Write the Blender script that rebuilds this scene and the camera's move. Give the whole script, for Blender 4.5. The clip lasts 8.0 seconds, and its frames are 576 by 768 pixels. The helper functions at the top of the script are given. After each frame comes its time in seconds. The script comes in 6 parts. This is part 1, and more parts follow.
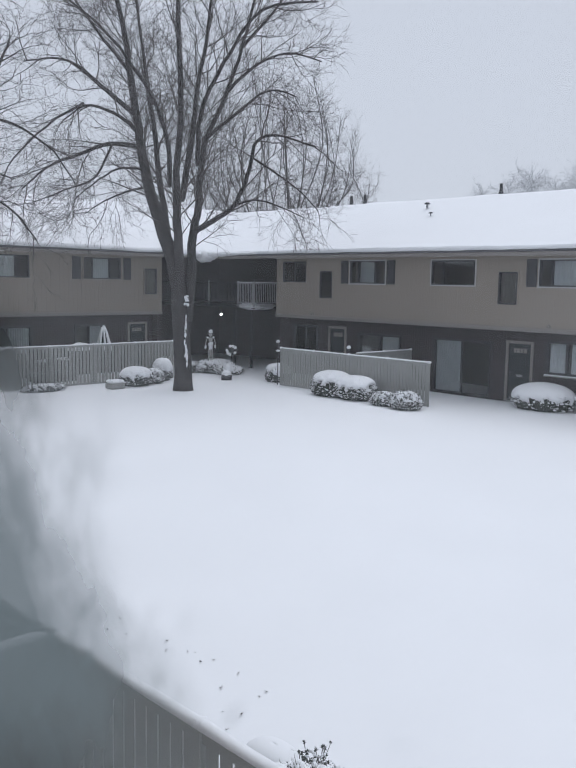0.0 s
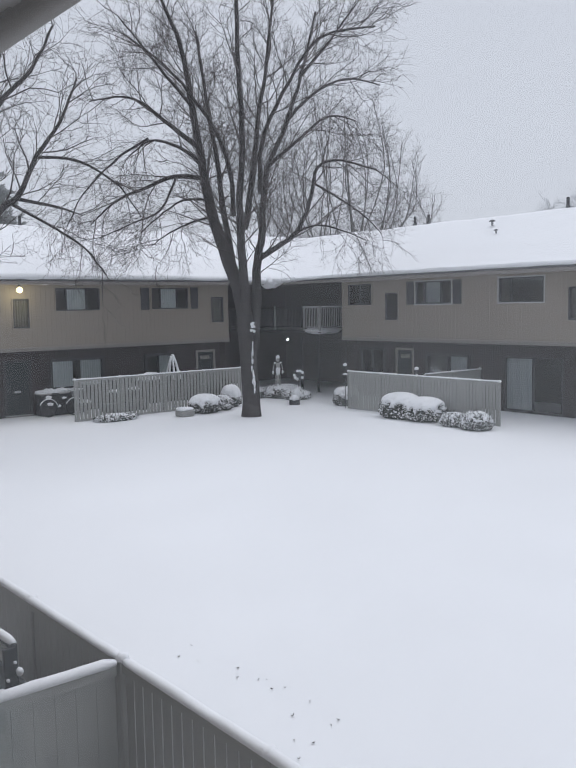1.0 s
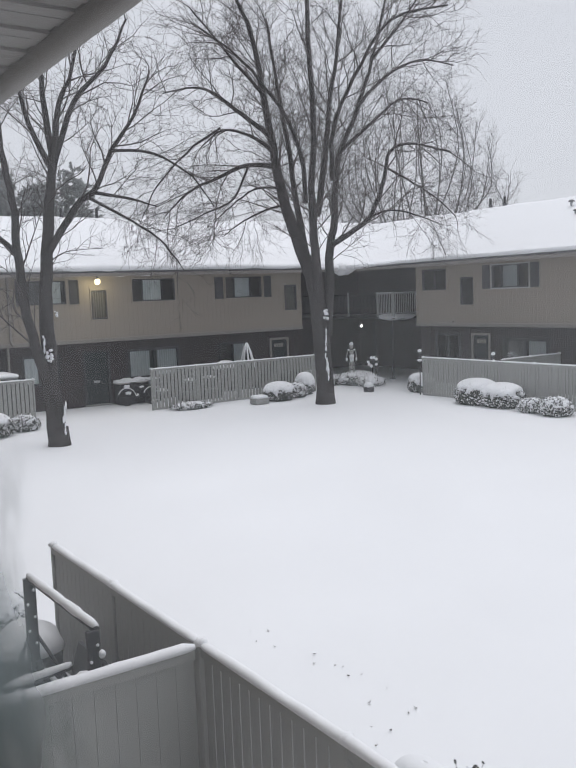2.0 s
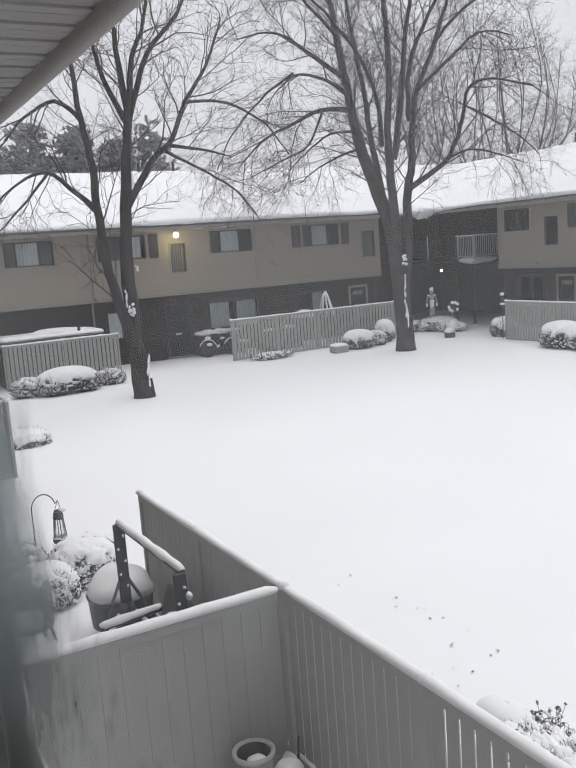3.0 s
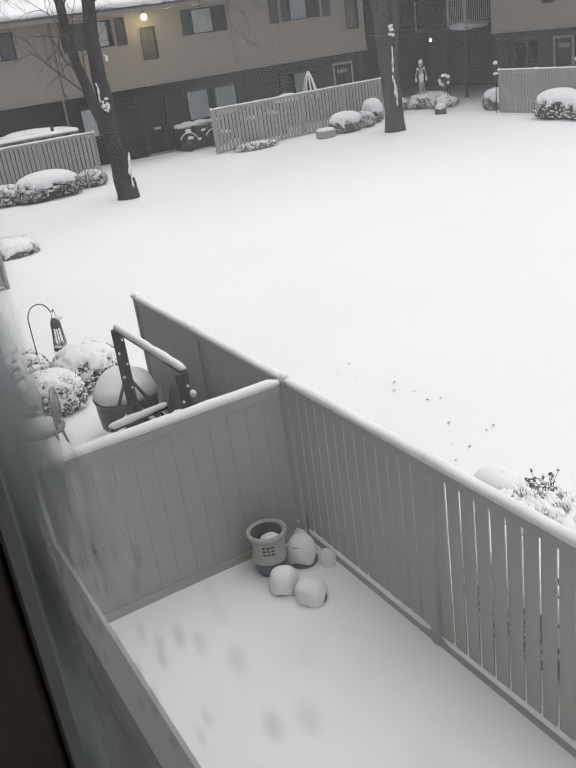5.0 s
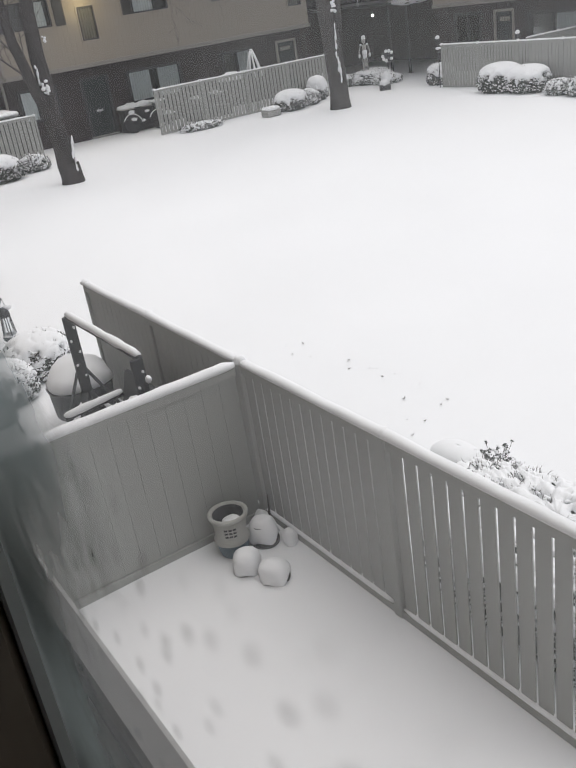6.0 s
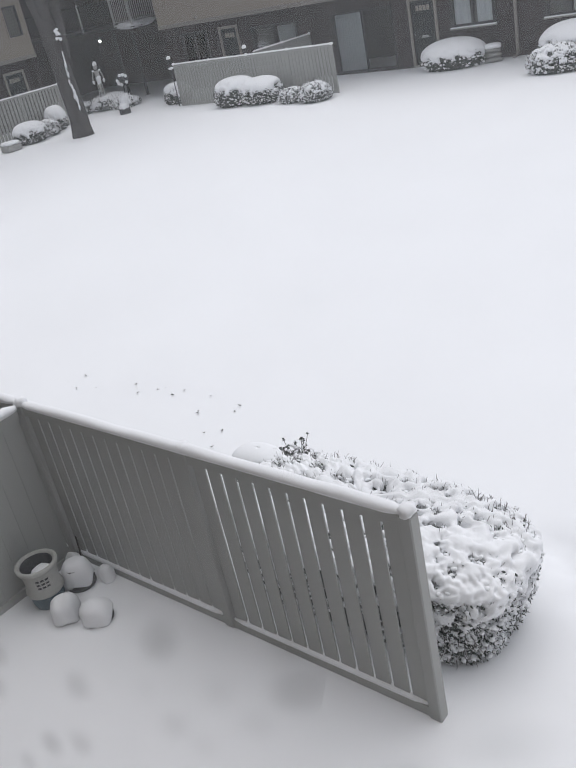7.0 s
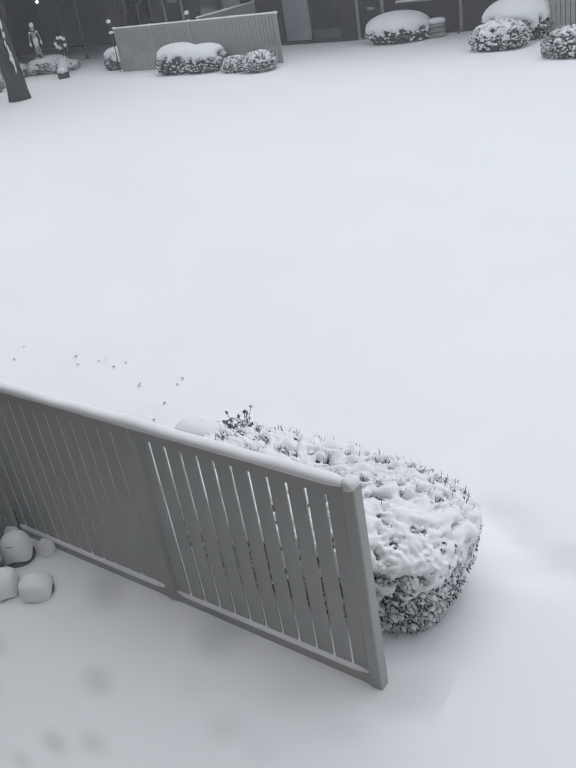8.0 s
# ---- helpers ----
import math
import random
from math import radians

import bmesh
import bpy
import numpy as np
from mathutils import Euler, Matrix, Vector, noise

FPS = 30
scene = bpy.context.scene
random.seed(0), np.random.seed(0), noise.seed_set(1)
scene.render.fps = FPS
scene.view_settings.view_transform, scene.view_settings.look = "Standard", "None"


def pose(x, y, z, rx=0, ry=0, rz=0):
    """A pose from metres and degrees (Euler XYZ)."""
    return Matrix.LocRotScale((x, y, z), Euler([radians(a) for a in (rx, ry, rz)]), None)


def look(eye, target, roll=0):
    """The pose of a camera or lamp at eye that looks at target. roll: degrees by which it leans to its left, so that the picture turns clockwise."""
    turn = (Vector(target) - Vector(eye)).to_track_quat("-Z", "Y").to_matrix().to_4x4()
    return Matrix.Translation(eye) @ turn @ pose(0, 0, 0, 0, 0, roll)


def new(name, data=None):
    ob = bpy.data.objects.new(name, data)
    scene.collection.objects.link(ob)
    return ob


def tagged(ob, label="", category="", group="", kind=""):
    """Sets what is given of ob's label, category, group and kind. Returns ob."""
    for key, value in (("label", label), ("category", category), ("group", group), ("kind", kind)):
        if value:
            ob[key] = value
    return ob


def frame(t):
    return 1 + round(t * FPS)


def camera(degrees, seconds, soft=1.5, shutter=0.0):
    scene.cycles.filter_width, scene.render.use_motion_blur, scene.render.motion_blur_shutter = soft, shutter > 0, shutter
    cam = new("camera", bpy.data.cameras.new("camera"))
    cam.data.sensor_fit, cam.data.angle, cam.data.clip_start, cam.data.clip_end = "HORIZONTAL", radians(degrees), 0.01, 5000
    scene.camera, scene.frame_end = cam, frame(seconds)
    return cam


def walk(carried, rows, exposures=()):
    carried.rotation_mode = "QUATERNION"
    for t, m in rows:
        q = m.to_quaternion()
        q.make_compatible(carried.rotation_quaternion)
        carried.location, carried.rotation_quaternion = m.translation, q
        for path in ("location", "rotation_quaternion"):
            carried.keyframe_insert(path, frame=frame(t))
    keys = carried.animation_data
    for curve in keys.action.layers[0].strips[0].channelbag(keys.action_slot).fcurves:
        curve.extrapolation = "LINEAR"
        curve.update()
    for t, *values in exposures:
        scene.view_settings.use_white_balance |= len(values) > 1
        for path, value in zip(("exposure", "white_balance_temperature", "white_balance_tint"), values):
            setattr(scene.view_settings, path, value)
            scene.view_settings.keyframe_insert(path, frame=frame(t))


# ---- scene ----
cam = camera(37.7, 8.0)
PATH = [
    (0, (0.003, -0.029, 4.176), (-1.43, 1.346, 3.936), 1.0),
    (0.5, (0.019, 0.016, 4.174), (-1.48, 1.323, 3.966), -0.3),
    (1, (0.032, 0.031, 4.172), (-1.514, 1.287, 3.989), -1.1),
    (1.5, (0.024, 0.037, 4.173), (-1.574, 1.225, 3.993), -1.5),
    (2.8, (0.062, 0.043, 4.176), (-1.663, 1.014, 3.892), -3.7),
    (3, (0.084, 0.051, 4.175), (-1.654, 0.987, 3.857), -4.2),
    (3.5, (0.082, 0.055, 4.177), (-1.666, 0.921, 3.739), -5.3),
    (4, (0.097, 0.051, 4.18), (-1.626, 0.887, 3.603), -6.7),
    (4.5, (0.056, 0.064, 4.168), (-1.626, 0.892, 3.471), -7.7),
    (4.7, (0.037, 0.067, 4.167), (-1.626, 0.898, 3.43), -7.9),
    (5.9, (0.052, 0.051, 4.183), (-1.521, 0.954, 3.341), -8.9),
    (6, (0.043, 0.053, 4.183), (-1.524, 0.969, 3.343), -9.0),
    (6.2, (0.037, 0.057, 4.18), (-1.504, 1.027, 3.352), -9.6),
    (6.5, (0.06, 0.046, 4.155), (-1.358, 1.186, 3.325), -11.7),
    (7, (0.036, 0.057, 4.136), (-1.212, 1.347, 3.255), -12.3),
    (7.5, (0.019, 0.056, 4.136), (-1.144, 1.388, 3.202), -10.7),
    (8, (0.01, 0.057, 4.128), (-1.119, 1.4, 3.168), -10.1),
]
walk(cam, [(t, look(eye, target, roll)) for t, eye, target, roll in PATH],
     exposures=[(0.0, -0.14, 5900, 10), (1.5, -0.08, 6150, 11), (3.0, 0.13, 6450, 10), (4.5, 0.19, 6600, 10), (6.0, 0.17, 6600, 10), (6.5, 0.13, 6500, 10), (7.0, 0.02, 6300, 11), (8.0, -0.09, 6150, 9)])


# ---- light ----
world = bpy.data.worlds.new("overcast")
world.use_nodes = True
scene.world = world
wt = world.node_tree
wt.nodes.clear()
w_out = wt.nodes.new("ShaderNodeOutputWorld")
w_bg = wt.nodes.new("ShaderNodeBackground")
w_sky = wt.nodes.new("ShaderNodeTexSky")
w_sky.sky_type, w_sky.sun_disc = "NISHITA", False
w_sky.sun_elevation, w_sky.sun_rotation = radians(70), radians(0)
w_sky.dust_density = 4.0
w_cloud = wt.nodes.new("ShaderNodeMix")
w_cloud.data_type = "RGBA"
w_cloud.inputs[0].default_value = 0.94
w_cloud.inputs[7].default_value = (7.75, 7.85, 8.15, 1)
wt.links.new(w_sky.outputs[0], w_cloud.inputs[6])
wt.links.new(w_cloud.outputs[2], w_bg.inputs[0])
w_bg.inputs[1].default_value = 0.095
wt.links.new(w_bg.outputs[0], w_out.inputs[0])
sun = new("sun", bpy.data.lights.new("sun", "SUN"))
sun.data.energy, sun.data.angle, sun.data.color = 1.2, radians(60), (1, 0.97, 0.94)
sun.matrix_world = look((-6, 16, 40), (-8, 6, 0))

# ---- materials ----


def material(name, color, rough=0.6, spread=0.15, scale=6.0, bump=0.15, fine=60.0, metal=0.0, per_object=0.0, spec=0.4, stretch=(1, 1, 1), second=None):
    m = bpy.data.materials.new(name)
    m.use_nodes = True
    n, l = m.node_tree.nodes, m.node_tree.links
    b = n["Principled BSDF"]
    b.inputs["Roughness"].default_value = rough
    b.inputs["Metallic"].default_value = metal
    b.inputs["Specular IOR Level"].default_value = spec
    co = n.new("ShaderNodeTexCoord")
    mp = n.new("ShaderNodeMapping")
    mp.inputs["Scale"].default_value = stretch
    l.new(co.outputs["Object"], mp.inputs[0])
    big, small = n.new("ShaderNodeTexNoise"), n.new("ShaderNodeTexNoise")
    big.inputs["Scale"].default_value, small.inputs["Scale"].default_value = scale, fine
    big.inputs["Detail"].default_value = 5
    l.new(mp.outputs[0], big.inputs[0])
    l.new(mp.outputs[0], small.inputs[0])
    add = n.new("ShaderNodeMath")
    add.operation = "MULTIPLY_ADD"
    l.new(small.outputs[0], add.inputs[0])
    add.inputs[1].default_value = 0.5
    l.new(big.outputs[0], add.inputs[2])
    last = add
    if per_object:
        info, more = n.new("ShaderNodeObjectInfo"), n.new("ShaderNodeMath")
        more.operation = "MULTIPLY_ADD"
        l.new(info.outputs["Random"], more.inputs[0])
        more.inputs[1].default_value = per_object
        l.new(add.outputs[0], more.inputs[2])
        last = more
    ramp = n.new("ShaderNodeMapRange")
    l.new(last.outputs[0], ramp.inputs[0])
    ramp.inputs[1].default_value, ramp.inputs[2].default_value = 0.45, 1.05 + per_object
    mix = n.new("ShaderNodeMix")
    mix.data_type = "RGBA"
    l.new(ramp.outputs[0], mix.inputs[0])
    mix.inputs[6].default_value = (*[c * (1 - spread) for c in color], 1)
    mix.inputs[7].default_value = (*(second or [min(c * (1 + spread), 0.95) for c in color]), 1)
    l.new(mix.outputs[2], b.inputs["Base Color"])
    if bump:
        bp = n.new("ShaderNodeBump")
        bp.inputs["Strength"].default_value, bp.inputs["Distance"].default_value = bump, 0.02
        l.new(add.outputs[0], bp.inputs["Height"])
        l.new(bp.outputs[0], b.inputs["Normal"])
    return m


def glass(name, tint):
    m = bpy.data.materials.new(name)
    m.use_nodes = True
    n, l = m.node_tree.nodes, m.node_tree.links
    n.clear()
    out, mix = n.new("ShaderNodeOutputMaterial"), n.new("ShaderNodeMixShader")
    clear, gloss, fr = n.new("ShaderNodeBsdfTransparent"), n.new("ShaderNodeBsdfGlossy"), n.new("ShaderNodeFresnel")
    clear.inputs[0].default_value = (*tint, 1)
    gloss.inputs["Roughness"].default_value = 0.03
    fr.inputs[0].default_value = 1.5
    l.new(fr.outputs[0], mix.inputs[0])
    l.new(clear.outputs[0], mix.inputs[1])
    l.new(gloss.outputs[0], mix.inputs[2])
    l.new(mix.outputs[0], out.inputs[0])
    return m


def glowing(name, color, strength):
    m = bpy.data.materials.new(name)
    m.use_nodes = True
    b = m.node_tree.nodes["Principled BSDF"]
    b.inputs["Emission Color"].default_value = (*color, 1)
    b.inputs["Emission Strength"].default_value = strength
    return m


SNOW = material("snow", (0.84, 0.85, 0.87), 0.85, 0.03, 0.5, 0.12, 9.0, spec=0.2)
CAP = material("settled_snow", (0.84, 0.85, 0.87), 0.85, 0.03, 3.0, 0.25, 30.0, spec=0.2)
SIDING = material("taupe_siding", (0.28, 0.245, 0.208), 0.75, 0.1, 0.6, 0.1, 40.0, per_object=0.1, stretch=(1, 1, 0.2))
TRIM = material("taupe_trim", (0.23, 0.21, 0.198), 0.6, 0.08, 2.0, 0.05, 40.0)
BRICK = material("dark_brick", (0.05, 0.04, 0.043), 0.85, 0.3, 2.5, 0.3, 60.0)
MORTAR = material("mortar", (0.04, 0.038, 0.041), 0.9, 0.2, 3.0, 0.2, 60.0)
VINYL = material("grey_vinyl", (0.32, 0.325, 0.31), 0.55, 0.07, 2.0, 0.04, 50.0, per_object=0.15, stretch=(1, 1, 0.3))
FRAME = material("dark_bronze_frame", (0.045, 0.045, 0.05), 0.45, 0.2, 5.0, 0.03, 60.0)
PALE = material("pale_frame", (0.42, 0.41, 0.4), 0.5, 0.08, 4.0, 0.03, 60.0)
SHUTTER = material("dark_shutter", (0.05, 0.05, 0.055), 0.6, 0.2, 4.0, 0.08, 60.0)
CURTAIN = material("pale_curtain", (0.74, 0.75, 0.75), 0.8, 0.12, 1.5, 0.2, 20.0, stretch=(14, 14, 0.3))
BLIND = material("dim_blind", (0.2, 0.18, 0.165), 0.8, 0.12, 1.5, 0.2, 20.0, stretch=(14, 14, 0.3))
WOOD = material("brown_wood", (0.16, 0.12, 0.09), 0.5, 0.2, 4.0, 0.08, 50.0, stretch=(1, 1, 0.15))
DOOR = material("dark_door", (0.02, 0.026, 0.029), 0.4, 0.2, 3.0, 0.05, 50.0)
SOFFIT = material("vinyl_soffit", (0.45, 0.44, 0.42), 0.55, 0.08, 2.0, 0.04, 60.0)
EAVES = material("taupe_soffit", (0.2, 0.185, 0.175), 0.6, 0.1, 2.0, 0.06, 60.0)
SHINGLE = material("grey_shingle", (0.1, 0.1, 0.105), 0.9, 0.3, 4.0, 0.3, 40.0)
BARK = material("grey_bark", (0.042, 0.038, 0.039), 0.95, 0.6, 5.0, 1.0, 22.0, stretch=(1, 1, 0.25))
TWIG = material("bare_twig", (0.08, 0.071, 0.07), 0.9, 0.3, 2.0, 0.2, 40.0)
# lighter copy of TWIG, with haze painted in for the tree behind the roof
HAZED_TWIG = material("dim_twig", (0.13, 0.125, 0.125), 0.9, 0.3, 2.0, 0.0, 40.0)
# very pale base colour stands in for the haze before the far woods
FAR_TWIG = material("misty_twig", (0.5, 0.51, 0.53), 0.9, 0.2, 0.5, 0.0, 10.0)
LEAF = material("evergreen_leaf", (0.062, 0.072, 0.064), 0.7, 0.6, 9.0, 0.4, 45.0)
# conifers greyed and lightened: distance haze is put into this colour
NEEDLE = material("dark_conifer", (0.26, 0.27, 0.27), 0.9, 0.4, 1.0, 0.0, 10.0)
STEEL = material("dark_steel", (0.05, 0.052, 0.058), 0.45, 0.25, 6.0, 0.05, 60.0, metal=0.3)
ZINC = material("weathered_zinc", (0.3, 0.31, 0.32), 0.45, 0.2, 5.0, 0.05, 40.0, metal=0.7)
RAILING = material("grey_railing_paint", (0.4, 0.4, 0.41), 0.5, 0.08, 3.0, 0.04, 50.0)
WHITE = material("white_paint", (0.72, 0.72, 0.72), 0.5, 0.06, 3.0, 0.04, 50.0)
GLASS = glass("window_glass", (0.9, 0.92, 0.93))
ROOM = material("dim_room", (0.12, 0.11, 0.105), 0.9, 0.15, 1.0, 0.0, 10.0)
CONCRETE = material("concrete", (0.3, 0.3, 0.29), 0.9, 0.2, 3.0, 0.3, 50.0)
LIT = glowing("lit_lamp", (1.0, 0.84, 0.42), 2.6)
LIT_DIM = glowing("lit_soffit_lamp", (1.0, 0.92, 0.75), 3.0)
LIT_WHITE = glowing("lit_porch_lamp", (1.0, 0.97, 0.95), 8.0)

# ---- mesh helpers ----


def part(name, bm, mat, parent=None, label="", smooth=False):
    me = bpy.data.meshes.new(name)
    bmesh.ops.recalc_face_normals(bm, faces=bm.faces)
    bm.to_mesh(me)
    bm.free()
    return part_of(name, me, mat, parent, label, smooth)


def part_of(name, me, mat, parent=None, label="", smooth=False):
    if mat and not me.materials:
        me.materials.append(mat)
    if smooth:
        me.shade_smooth()
    ob = new(name, me)
    if parent is not None:
        ob.parent = parent
    if label:
        tagged(ob, label=label)
    return ob


def thing(name, at, label, category, group="", kind="", turn=0.0):
    ob = new(name)
    ob.matrix_basis = pose(*at, 0, 0, turn)
    return tagged(ob, label, category, group, kind)


def box(bm, a, b, bevel=0.0):
    lo, hi = [min(p) for p in zip(a, b)], [max(p) for p in zip(a, b)]
    vs = [bm.verts.new((x, y, z)) for x in (lo[0], hi[0]) for y in (lo[1], hi[1]) for z in (lo[2], hi[2])]
    fs = [bm.faces.new([vs[i] for i in q]) for q in ((0, 1, 3, 2), (4, 6, 7, 5), (0, 4, 5, 1), (2, 3, 7, 6), (0, 2, 6, 4), (1, 5, 7, 3))]
    if bevel:
        es = {e for f in fs for e in f.edges}
        bmesh.ops.bevel(bm, geom=list(es), offset=bevel, segments=1, affect="EDGES")
    return vs


def boxes(*pairs, bevel=0.0):
    bm = bmesh.new()
    for a, b in pairs:
        box(bm, a, b, bevel)
    return bm


def tube(bm, pts, radii, sides=6, cap=True):
    """A tapered tube along points."""
    rings, pts = [], [Vector(p) for p in pts]
    side = None
    for i, p in enumerate(pts):
        d = (pts[min(i + 1, len(pts) - 1)] - pts[max(i - 1, 0)]).normalized()
        if side is None or abs(side.dot(d)) > 0.98:
            side = d.orthogonal().normalized()
        a = (side - d * side.dot(d)).normalized()
        side, b = a, d.cross(a)
        r = radii[i] if isinstance(radii, (list, tuple)) else radii
        rings.append([bm.verts.new(p + (a * math.cos(k * math.tau / sides) + b * math.sin(k * math.tau / sides)) * r) for k in range(sides)])
    for lo, hi in zip(rings, rings[1:]):
        for k in range(sides):
            bm.faces.new((lo[k], lo[(k + 1) % sides], hi[(k + 1) % sides], hi[k]))
    if cap:
        bm.faces.new(rings[0][::-1])
        bm.faces.new(rings[-1])


def lathe(bm, profile, sides=20, at=(0, 0, 0), cap=True):
    rings = [[bm.verts.new((at[0] + r * math.cos(k * math.tau / sides), at[1] + r * math.sin(k * math.tau / sides), at[2] + z)) for k in range(sides)] for r, z in profile]
    for lo, hi in zip(rings, rings[1:]):
        for k in range(sides):
            bm.faces.new((lo[k], lo[(k + 1) % sides], hi[(k + 1) % sides], hi[k]))
    if cap and profile[0][0] > 0.002:
        bm.faces.new(rings[0][::-1])
    if cap and profile[-1][0] > 0.002:
        bm.faces.new(rings[-1])


def lump(bm, at, size, sub=2, rough=0.12, freq=3.0, flat=None, turn=0.0):
    """An uneven rounded lump; flat: cut off below that height of the lump's own."""
    made = bmesh.ops.create_icosphere(bm, subdivisions=sub, radius=1.0)["verts"]
    off = Vector(at) * 1.7
    c, s = math.cos(turn), math.sin(turn)
    for v in made:
        k = 1 + rough * noise.noise(v.co * freq + off) * 2
        x, y, z = v.co.x * k * size[0], v.co.y * k * size[1], v.co.z * k * size[2]
        if flat is not None:
            z = max(z, flat)
        v.co = (at[0] + x * c - y * s, at[1] + x * s + y * c, at[2] + z)
    return made


UNIT = bpy.data.meshes.new("unit_board")
_b = bmesh.new()
box(_b, (0, 0, 0), (1, 1, 1))
bmesh.ops.recalc_face_normals(_b, faces=_b.faces)
_b.to_mesh(UNIT)
_b.free()
UNITS = {}


def board(name, a, b, mat, parent):
    """A plain board between two corners, on a mesh that all boards of its material share."""
    if mat.name not in UNITS:
        UNITS[mat.name] = UNIT.copy()
        UNITS[mat.name].materials.append(mat)
    ob = new(name, UNITS[mat.name])
    lo, hi = [min(p) for p in zip(a, b)], [max(p) for p in zip(a, b)]
    ob.location, ob.scale = lo, [h - l for l, h in zip(lo, hi)]
    ob.parent = parent
    return ob


def around(u0, u1, z0, z1, holes):
    """Rectangles that fill a wall but for its openings."""
    us = sorted({u0, u1, *[min(max(h[k], u0), u1) for h in holes for k in (0, 1)]})
    out = []
    for a, b in zip(us, us[1:]):
        if b - a < 1e-4:
            continue
        z = z0
        for lo, hi in sorted((h[2], h[3]) for h in holes if h[0] < b - 1e-4 and h[1] > a + 1e-4):
            if lo > z:
                out.append((a, b, z, lo))
            z = max(z, hi)
        if z < z1:
            out.append((a, b, z, z1))
    return out


# ---- ground ----


def snow_height(x, y):
    h = 0.05 * noise.noise(Vector((x * 0.16, y * 0.16, 0.3))) + 0.016 * noise.noise(Vector((x * 0.6, y * 0.6, 4.1)))
    for fx, fy in ((-2.14, 4.75), (-1.95, 4.55), (-1.5, 4.45), (-1.62, 4.28), (-1.1, 4.2)):
        d = ((x - fx) ** 2 * 9 + (y - fy) ** 2 * 40)
        h -= 0.13 * math.exp(-d * 3.2)
    return h * min(1.0, max(0.0, (math.hypot(x, y) - 1) / 3))


def ground_lines(lo, hi, a, b, fine, coarse):
    vals, v = [], a
    while v < b + 1e-6:
        vals.append(v)
        v += fine
    for end in (lo, hi):
        v, step = (a, -coarse) if end < a else (vals[-1], coarse)
        more = []
        while abs(v - (a if end < a else b)) < abs(end - (a if end < a else b)):
            v += step
            step *= 1.35
            more.append(v)
        vals = more[::-1] + vals if end < a else vals + more
    return vals


gx, gy = ground_lines(-900, 900, -12, 0, 0.12, 0.5), ground_lines(-900, 900, 0.4, 7, 0.12, 0.5)
verts = [(x, y, snow_height(x, y)) for y in gy for x in gx]
nx = len(gx)
faces = [(j * nx + i, j * nx + i + 1, (j + 1) * nx + i + 1, (j + 1) * nx + i) for j in range(len(gy) - 1) for i in range(nx - 1)]
me = bpy.data.meshes.new("ground")
me.from_pydata(verts, [], faces)
tagged(part_of("ground", me, SNOW, smooth=True), "courtyard lawn under a smooth deep sheet of fresh snow", "snow", kind="structure")

# ---- the two far wings ----
NORTH_Y, WEST_X = 26.2, -32.2      # faces of the upper storeys
NORTH_LOW, WEST_LOW = 26.87, -32.7  # faces of the brick ground floor
LOW_Z, TOP_Z = 2.62, 5.3


def north(face):
    return lambda u, d, z: (u, face - d, z)


def west(face):
    return lambda u, d, z: (face + d, u, z)


def south(face):
    return lambda u, d, z: (u, face + d, z)


